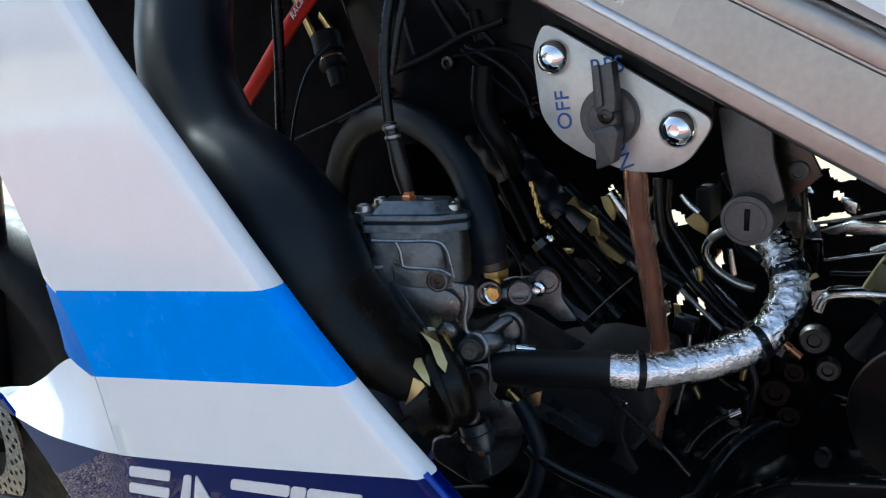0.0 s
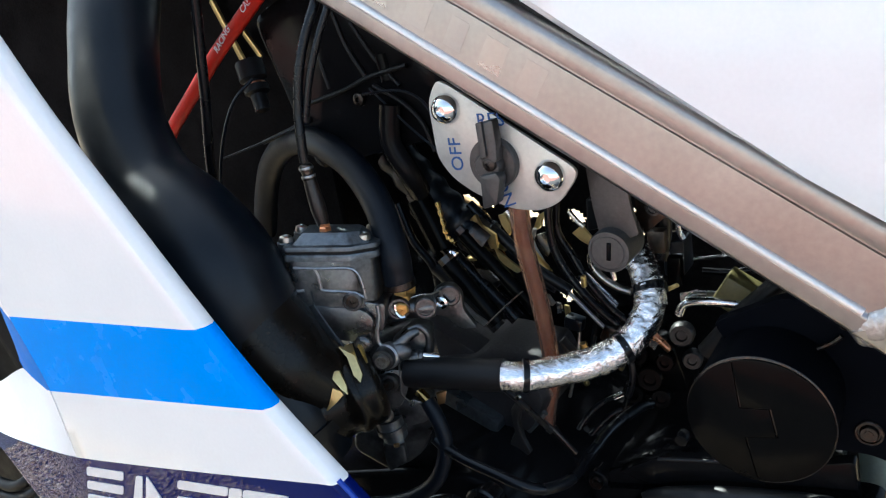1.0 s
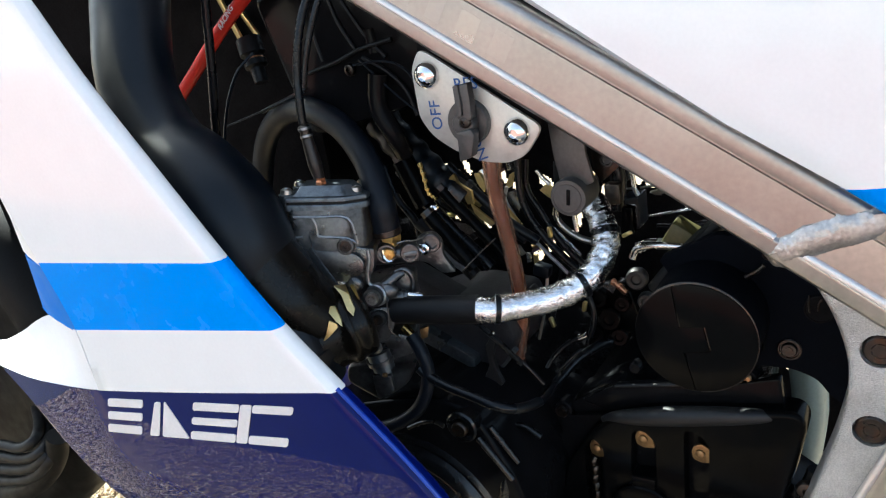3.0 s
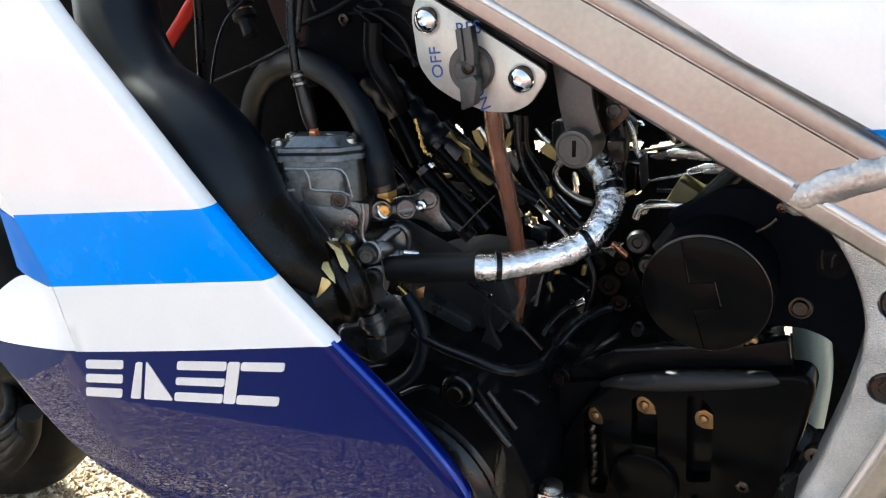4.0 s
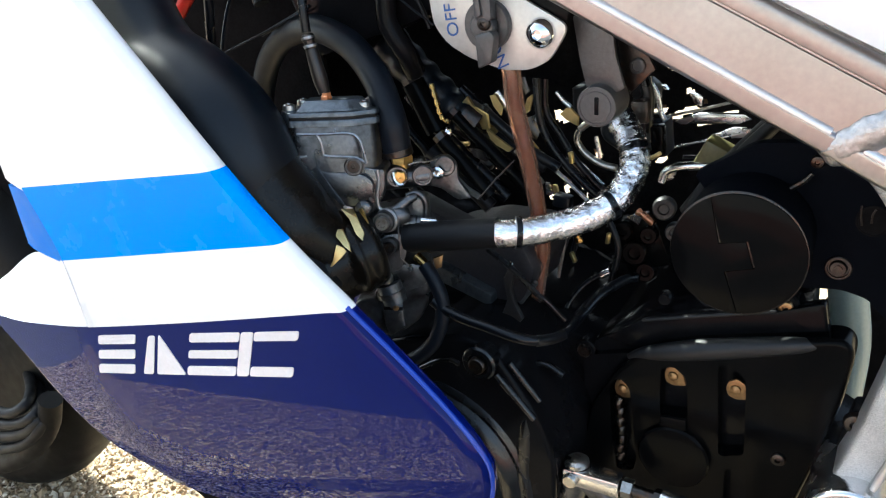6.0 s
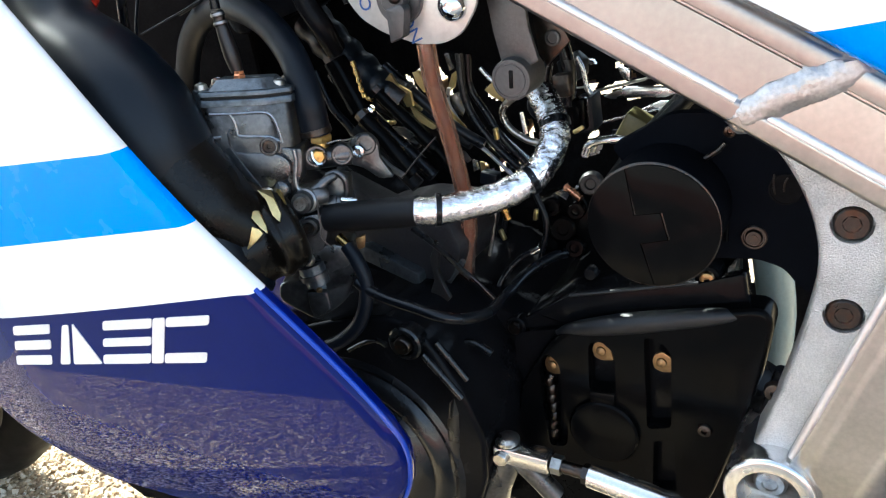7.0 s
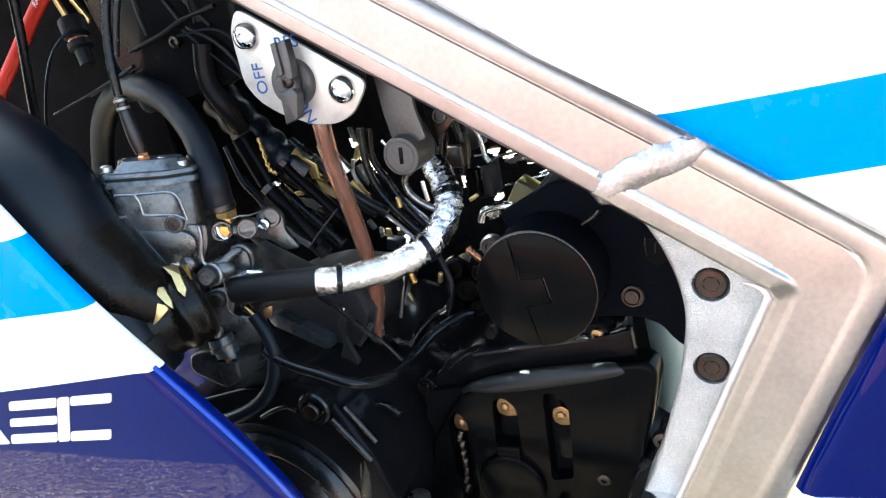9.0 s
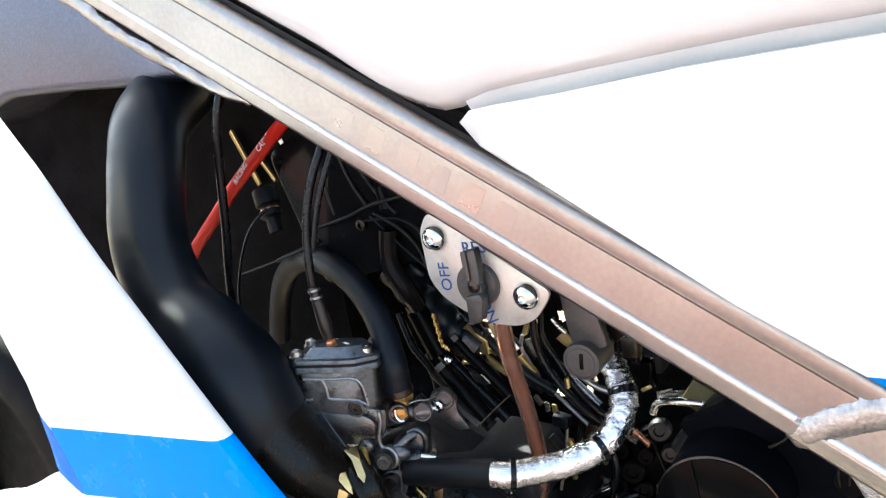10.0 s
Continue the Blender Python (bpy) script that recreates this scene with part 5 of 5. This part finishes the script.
part("copper_pin", tube([(80, 244, 592), (92, 240, 582)], 3, 10, 1), COPPER, pump)
for pts, r, m in (([(60, 260, 700), (66, 262, 672), (60, 262, 652), (70, 262, 640)], 4, HOSE), ([(88, 235, 640), (84, 236, 664), (92, 238, 690)], 3.4, CABLE),
                  ([(131, 200, 602), (143, 201, 614), (156, 202, 627), (185, 206, 650), (215, 220, 672)], 6.5, RUBBER),
                  ([(100, 235, 655), (106, 235, 680), (104, 236, 704)], 5, CABLE)):
    part("pipe", tube(pts, r, 14, 5), m, pump)
coil = thing("ignition_box", (128, 235, 650), "black plastic connectors and bright brackets under the spar", "bracket")
for pts in ([(76, 679), (88, 682), (94, 675), (92, 662), (76, 662)], [(82, 647), (98, 648), (95, 620), (79, 620)], [(28, 687), (38, 686), (34, 662), (23, 660)]):
    part("connector", prism(fillet(pts, 2), 288, 310, bevel=1.5), PLASTIC, coil)
for pts in ([(91, 637), (111, 641), (147, 635), (152, 630), (141, 628), (96, 634)], [(120, 621), (136, 625), (154, 622), (147, 616), (121, 618)], [(107, 659), (117, 654), (115, 646), (109, 650)], [(78, 671), (88, 668), (90, 664), (82, 665)]):
    part("bright_bracket", prism(pts, 335, 340, bevel=0.6), POLISHED, coil, "bright aluminium bracket")
for pts, r, m in (([(85, 332, 643), (117, 332, 645), (141, 332, 647)], 1.2, STEEL), ([(88, 332, 616), (113, 332, 618), (146, 332, 621)], 1.5, POLISHED), ([(94, 286, 680), (97, 286, 671), (97, 286, 657), (99, 286, 650)], 2.2, POLISHED),
                  ([(88, 286, 657), (99, 286, 656)], 0.8, STEEL), ([(109, 236, 619), (115, 240, 625), (129, 246, 622), (141, 250, 619)], 2.6, STEEL), ([(94, 332, 606), (115, 332, 604), (138, 332, 606)], 3, CABLE)):
    part("arm", tube(pts, r, 10, 4), m, coil)
part("yellow_block", block((150, 225, 632), (24, 20, 22), (0, 38, 0), 2), OLIVE, coil)
# invented studs, put here to catch bright glints
for a, b, r in (((0, 215, 705), (12, 218, 678), 4.0), ((-26, 222, 700), (-14, 224, 668), 5.0), ((6, 226, 668), (16, 228, 650), 3.4), ((38, 214, 600), (40, 216, 580), 3.0), ((30, 250, 640), (52, 250, 612), 4)):
    part("plated_stud", tube([a, b], r, 10, 1), BRASS if r != 4.0 else POLISHED, coil, "plated stud added for a bright glint")

# parts crowded behind the carburettor and the fuel line
cdi = thing("control_unit", (-60, 185, 560), "dark plastic control unit with rubbed white print", "electronics box")
part("case", block((-55, 192, 590), (96, 24, 54), (0, 34, 0), 3), CHARCOAL, cdi)
for k in range(4):
    part("print_bar", block((-34 + k * 5.0, 178.5, 590 - k * 7.5), (7 - k % 2 * 2, 0.6, 1.1), (0, 34, 0), 0), PRINT_WHITE, cdi)
loom = thing("wiring_loom", (10, 225, 640), "bundle of black leads, sleeves and plated brackets", "wiring")
for pts, r, m in (([(-71, 205, 716), (-50, 200, 687), (-3, 200, 626)], 5.5, CABLE), ([(-58, 195, 672), (-36, 195, 646), (-17, 195, 621)], 6.2, RUBBER),
                  ([(-30, 215, 712), (-12, 214, 690), (14, 214, 660), (36, 216, 640)], 4.2, CABLE), ([(-20, 225, 680), (0, 224, 658), (22, 224, 640)], 5, RUBBER),
                  ([(-28, 170, 597), (18, 170, 559), (36, 172, 534)], 1.7, BOLT), ([(61, 238, 668), (52, 238, 664), (46, 238, 657), (47, 238, 648), (53, 238, 640), (62, 238, 633), (72, 238, 629)], 2.8, STEEL),
                  ([(149, 200, 614), (169, 200, 637), (196, 200, 658)], 4.6, RUBBER),
                  ([(112, 215, 622), (118, 215, 630), (134, 215, 631), (154, 216, 628)], 3.0, POLISHED), ([(182, 215, 627), (190, 215, 616), (200, 214, 604)], 2.6, STEEL),
                  ([(20, 240, 560), (34, 238, 590), (44, 236, 615)], 2.2, CABLE), ([(8, 230, 545), (20, 232, 575), (26, 236, 600)], 1.4, STEEL), ([(54, 225, 540), (66, 226, 570), (60, 230, 596)], 2.4, CABLE),
                  ([(-90, 210, 720), (-82, 206, 690), (-70, 206, 668), (-74, 210, 640)], 3.2, CABLE), ([(-100, 215, 640), (-70, 208, 612), (-60, 205, 590)], 4, RUBBER)):
    part("lead", tube(pts, r, 12, 5), m, loom)
for a, b, w in (((-268, 255, 910), (-252, 255, 852), 10), ((-241, 255, 876), (-229, 255, 852), 8)):
    d = V(b) - V(a)
    part("gilt_strip", block((V(a) + V(b)) / 2, (d.length, 3, w), (25, math.degrees(math.atan2(-d.z, d.x)), 0), 0.8), GILT, loom, "bright gilt strip")
part("grey_tag", block((-190, 240, 882), (6, 2, 13), (0, -14, 0), 0.6), STEEL, loom)
part("ribbed_hose", tube([(-84, 214, 760), (-62, 212, 728), (-40, 212, 700), (-22, 214, 684)], 15, 20, 12, ripple=lambda i, a: 1 + 0.07 * math.sin(i * 1.1)), PLASTIC, loom, "ribbed black hose")
part("hose_collar", tube([(-30, 212, 692), (-20, 213, 682)], 15.5, 20, 1), BOLT, loom)
for x, z in ((-28, 706), (-14, 676), (4, 654), (-42, 668), (16, 632), (46, 646), (88, 652), (110, 640), (62, 580), (30, 566)):
    part("bright_clip", block((x, 220, z), (9, 4, 3), (10, 48 + x, 0), 0.8), (GILT, STEEL)[x % 2 if x % 4 else 1], loom)
# scraps in gold and bright metal, standing for sunlit patches
for pts, m in (([(-29, 205, 701), (-20, 205, 707), (-17, 204, 699), (-7, 204, 691), (-8, 204, 680), (-14, 205, 680), (-16, 205, 688), (-26, 206, 693)], GILT), ([(-3, 208, 704), (2, 208, 704), (5, 208, 695), (2, 208, 688), (-2, 208, 696)], GILT), ([(-11, 205, 680), (-6, 205, 675), (7, 205, 662), (3, 205, 660), (-9, 205, 669)], GILT),
               ([(-22, 192, 670), (-12, 192, 668), (-6, 192, 660), (-11, 192, 658), (-19, 192, 663)], POLISHED), ([(11, 236, 709), (15, 236, 709), (16, 236, 697), (12, 236, 696)], POLISHED), ([(13, 236, 693), (18, 236, 695), (12, 236, 683), (5, 236, 680)], GILT),
               ([(5, 238, 677), (16, 238, 679), (17, 238, 666), (12, 238, 659), (7, 238, 663)], POLISHED), ([(35, 240, 676), (43, 240, 681), (49, 240, 672), (47, 240, 665), (40, 240, 670)], GILT), ([(17, 226, 627), (20, 226, 626), (20, 226, 619), (16, 226, 618)], POLISHED),
               ([(23, 226, 625), (26, 226, 624), (26, 226, 613), (22, 226, 613)], GILT), ([(72, 240, 589), (77, 240, 591), (84, 240, 588), (80, 240, 582)], POLISHED), ([(98, 262, 617), (110, 262, 619), (105, 262, 609), (97, 262, 608)], POLISHED), ([(7, 214, 580), (14, 214, 579), (10, 214, 573), (5, 214, 575)], GILT)):
    part("bright_scrap", shard(pts, (0.4, 2.2, -0.3)), m, loom, "bright scrap coloured as a sunlit patch")
part("bright_wire", tube([(36, 240, 693), (40, 240, 686), (45, 240, 680)], 1.8, 8, 3), POLISHED, loom)
part("bright_wire", tube([(60, 240, 655), (60, 240, 647), (60, 240, 638)], 1.8, 8, 3), POLISHED, loom)
for x, z, a, w, h in ((-34, 694, 40, 16, 8), (-22, 676, 52, 22, 7), (-30, 648, 30, 12, 6), (-50, 664, 30, 8, 8), (104, 672, 5, 12, 16), (112, 650, 8, 9, 22), (30, 612, 20, 14, 10), (20, 590, 60, 18, 5), (56, 604, 30, 10, 14)):
    part("terminal", block((x, 224, z), (w, 10, h), (0, a, 0), 1.5), (PLASTIC, SATIN, BOLT)[int(x) % 3], loom)
part("bracket_bolt", lathe([(5, 0), (5, 1.4), (4.2, 2), (3.4, 2), (3.2, 0.6), (0, 0.5)], (125, 172, 711), n=18), KNOB, loom)
part("bracket_tab", prism([(116, 747), (123, 746), (135, 707), (117, 695), (113, 704)], 173, 176, bevel=0.5), BOLT, loom)
# ---- gear linkage ----
shift = thing("gear_linkage", (40, 122, 420), "bright jointed gear shift rod and lever", "gear linkage")
part("clevis", block((57, 119, 435), (42, 15, 13), (0, 12, 0), 1.5), POLISHED, shift, "bright aluminium clevis")
part("clevis_pin", lathe([(5.4, 0), (5.4, 3), (4.6, 4), (0, 4.2)], (43, 111.5, 437), n=20), STEEL, shift)
part("pin_top", lathe([(9, 0), (9, 3), (7, 5), (4, 5.5), (0, 6)], (46, 121, 444), (0.1, 0, 1), 20), STEEL, shift)
part("lock_nut", tube([(79, 118, 430.5), (86, 118, 428.8)], 7.2, 6, 1), STEEL, shift)
part("thread", tube([(84, 118, 429), (104, 117, 424.5)], 4.6, 12, 8, ripple=lambda i, a: 1 + 0.08 * math.sin(i * 2.4 + a)), BOLT, shift)
part("lock_nut", tube([(101, 117, 425), (107, 117, 423.5)], 7.2, 6, 1), BOLT, shift)
part("rod_end", tube([(106, 117, 424), (150, 113, 412), (200, 110, 396)], 8.6, 18, 2), POLISHED, shift, "bright rod end")
part("lever_arm", tube([(42, 124, 432), (34, 127, 420), (22, 130, 404), (8, 134, 384), (-10, 140, 350)], 9, 16, 5, radii=[8, 12, 14, 17, 20]), CARB, shift, "worn cast lever arm")
part("lever_web", tube([(48, 124, 430), (58, 127, 412), (68, 130, 392)], 8, 12, 4), CARB, shift)

# ---- front wheel ----
def world_part(name, bm, mat, parent, label=""):
    """As part(), for shapes given upright in the yard's own axes."""
    return part(name, bm, mat, parent, label, (BIKE @ Matrix.Scale(0.001, 4)).inverted() @ Matrix.Scale(0.001, 4))


wheel = new("front_end")
wheel.matrix_basis = Matrix.Translation((-1.03, 0.265, 0.0))
tagged(wheel, "black front tyre with a drilled brake disc on the gravel", "front wheel")
WX, WY, WZ = -1030, 265, 298
world_part("tyre", lathe([(215, -38), (232, -50), (258, -56), (280, -48), (293, -28), (298, 0), (293, 28), (280, 48), (258, 56), (232, 50), (215, 38)], (WX, WY, WZ), (0, -1, 0), 72), TYRE, wheel)
world_part("rim", lathe([(216, -34), (212, -30), (204, 0), (212, 30), (216, 34)], (WX, WY, WZ), (0, -1, 0), 72), ENGINE, wheel)
for k in range(3):
    a = radians(40 + 120 * k)
    world_part("spoke", tube([(WX, WY, WZ), (WX + 205 * math.cos(a), WY, WZ + 205 * math.sin(a))], 16, 12, 1), ENGINE, wheel)
holes = [circle(WX + rr * math.cos(radians(a + off)), WZ + rr * math.sin(radians(a + off)), 4, 8) for rr, off in ((124, 0), (113, 6), (102, 0)) for a in range(0, 360, 12)]
world_part("brake_disc", prism(circle(WX, WZ, 134, 72), 178, 182, holes=[circle(WX, WZ, 88, 48)] + holes), DISC, wheel, "drilled steel brake disc")
world_part("hub", lathe([(42, 0), (42, 60), (30, 70)], (WX, WY, WZ), (0, -1, 0), 32), ENGINE, wheel)
fork = new("front_fork")
fork.matrix_basis = Matrix.Translation((-1.0, 0.17, 0.2))
tagged(fork, "dark fork leg with a brake caliper beside the wheel", "fork")
world_part("fork_leg", tube([(-1050, 222, 240), (-1000, 222, 380), (-880, 222, 740), (-820, 222, 930)], 26, 24, 2), ENGINE, fork)
world_part("caliper", block((-1135, 186, 340), (80, 50, 110), (0, -18, 0), 12), BOLT, fork, "dark brake caliper")
for pts in ([(-933, 150, 408), (-837, 150, 411), (-792, 150, 410), (-764, 160, 420), (-799, 190, 424), (-893, 240, 419)], [(-947, 150, 391), (-852, 150, 392), (-793, 150, 393), (-749, 156, 406), (-785, 190, 412), (-905, 250, 403)],
            [(-970, 152, 369), (-875, 152, 366), (-798, 152, 375), (-747, 156, 397), (-777, 190, 408), (-916, 260, 387)], [(-995, 154, 342), (-898, 154, 341), (-809, 154, 356), (-745, 156, 389), (-768, 190, 404), (-917, 270, 381)]):
    part("brake_hose", tube(pts, 7.5, 16, 6), RUBBER, fork, "black rubber brake hose")
part("hose_guard", tube([(-1112, 170, 283), (-962, 170, 295), (-844, 170, 327), (-760, 170, 377), (-721, 170, 423)], 15, 20, 5), TYRE, fork, "dull black rubber guard")

# ---- far side and belly, closing the bike ----
far = thing("far_fairing", (-150, 500, 460), "far side fairing of the motorcycle", "fairing")
part("far_belly", prism([(-420, 650), (-250, 500), (60, 430), (80, 350), (-200, 350), (-420, 520)], 300, 512), NAVY, far)
inner_rng = random.Random(11)


# black sheets added behind the engine, to keep its depths dark
shroud = thing("dark_backing", (0, 360, 400), "black sheets added behind the engine to close out light", "bodywork")
# gaps to the sunlit yard between the parts beyond: place, half length, half width, slant
GAPS = [(-121, 668, 17, 5.5, -55), (-108, 646, 12, 4.5, -65), (-130, 623, 8, 3.2, -20), (-158, 660, 4, 3, 0), (-171, 688, 13, 1.6, -60), (-19, 651, 9, 5, -40),
        (-104, 676, 10, 3, -70), (-66, 668, 16, 4, -75), (-54, 650, 10, 3, -50), (-29, 584, 8, 3.5, 70), (-48, 580, 7, 3.5, 80), (-13, 576, 8, 3, 80), (8, 612, 11, 3, 80),
        (29, 651, 7, 4, 10), (105, 650, 10, 3, -45), (92, 638, 14, 3, 10), (120, 629, 18, 3, 10), (66, 599, 6, 3, 20), (36, 630, 16, 3, 85), (73, 643, 6, 4, 0),
        (-97, 611, 6, 3, -50), (-43, 574, 7, 3, 60), (-384, 884, 15, 2.2, 82), (-352, 836, 5, 2.2, 30), (-124, 498, 5, 2.5, 80), (-76, 516, 6, 2.5, 70), (183, 467, 18, 4.2, 79)]
# and openings added higher up, to let the sun reach the parts behind the carburettor
for x, y, z, r in ((-30, 215, 690, 14), (-16, 222, 655, 12), (-48, 186, 692, 10), (24, 222, 688, 14), (120, 238, 668, 15), (152, 240, 655, 12), (96, 246, 590, 10), (40, 215, 590, 10),
                   (-232, 255, 872, 12), (8, 222, 672, 10), (70, 250, 640, 11), (14, 230, 680, 12), (-19, 205, 694, 14), (-1, 205, 670, 12), (12, 238, 669, 14), (42, 240, 674, 10), (51, 238, 653, 6.5), (103, 190, 673, 16), (117, 172, 654, 12), (126, 335, 634, 13), (138, 335, 620, 10), (98, 286, 662, 12), (-29, 184, 688, 8), (20, 226, 620, 9), (-47, 55, 647, 16), (-60, 84, 650, 16), (60, 225, 650, 10), (110, 195, 690, 12)):
    k = (362 - y) / 0.42
    GAPS.append((x - 0.489 * k, z + 0.832 * k, r, r, 0))


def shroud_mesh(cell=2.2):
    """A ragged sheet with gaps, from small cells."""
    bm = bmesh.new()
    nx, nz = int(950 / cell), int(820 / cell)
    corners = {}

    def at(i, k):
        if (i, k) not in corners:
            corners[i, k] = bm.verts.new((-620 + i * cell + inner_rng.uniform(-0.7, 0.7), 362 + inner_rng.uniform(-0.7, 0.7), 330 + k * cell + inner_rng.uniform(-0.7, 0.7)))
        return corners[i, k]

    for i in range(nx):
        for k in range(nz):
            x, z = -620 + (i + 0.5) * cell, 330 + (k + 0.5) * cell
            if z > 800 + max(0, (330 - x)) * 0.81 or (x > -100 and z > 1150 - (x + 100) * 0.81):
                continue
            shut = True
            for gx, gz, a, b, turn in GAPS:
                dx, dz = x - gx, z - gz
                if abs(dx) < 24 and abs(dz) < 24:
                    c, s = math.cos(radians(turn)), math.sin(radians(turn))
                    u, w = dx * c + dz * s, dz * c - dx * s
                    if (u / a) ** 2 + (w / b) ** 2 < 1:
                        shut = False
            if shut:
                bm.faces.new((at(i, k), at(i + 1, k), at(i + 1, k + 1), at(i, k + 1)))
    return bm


part("backing_panel", shroud_mesh(), VOID, shroud, recalc=False)
# invented pipes in the sun, which turn the view through the gaps gold
far_pipes = thing("glint_pipes", (0, 390, 560), "brass-coloured pipes added behind the gaps to tint them gold", "pipe")
for pts, r in (([(-190, 392, 690), (-120, 388, 655), (-60, 388, 668), (20, 390, 640)], 6), ([(-170, 392, 650), (-110, 390, 635), (-40, 390, 600), (40, 392, 570)], 5), ([(-90, 395, 560), (-30, 390, 590), (30, 392, 640), (110, 394, 640)], 5), ([(-395, 395, 800), (-384, 392, 850), (-380, 390, 900)], 6)):
    part("pipe", tube(pts, r, 12, 5), CLIP, far_pipes)
# sheet added behind the vent, against stray light and sun
part("vent_backing", prism([(-800, 680), (-560, 640), (-210, 600), (-190, 780), (-170, 975), (-300, 1040), (-800, 1040)], 262, 266), VOID, shroud)
part("backing_top", block((-100, 260, 1010), (520, 230, 6), (0, 39, 0), 1), VOID, shroud)
# unseen panel, added only to block the sun above the duct
part("sun_screen", block((-390, 195, 1092), (420, 130, 5), (0, 0, 0), 1), VOID, shroud, "unseen black panel added to keep the sun off the duct")
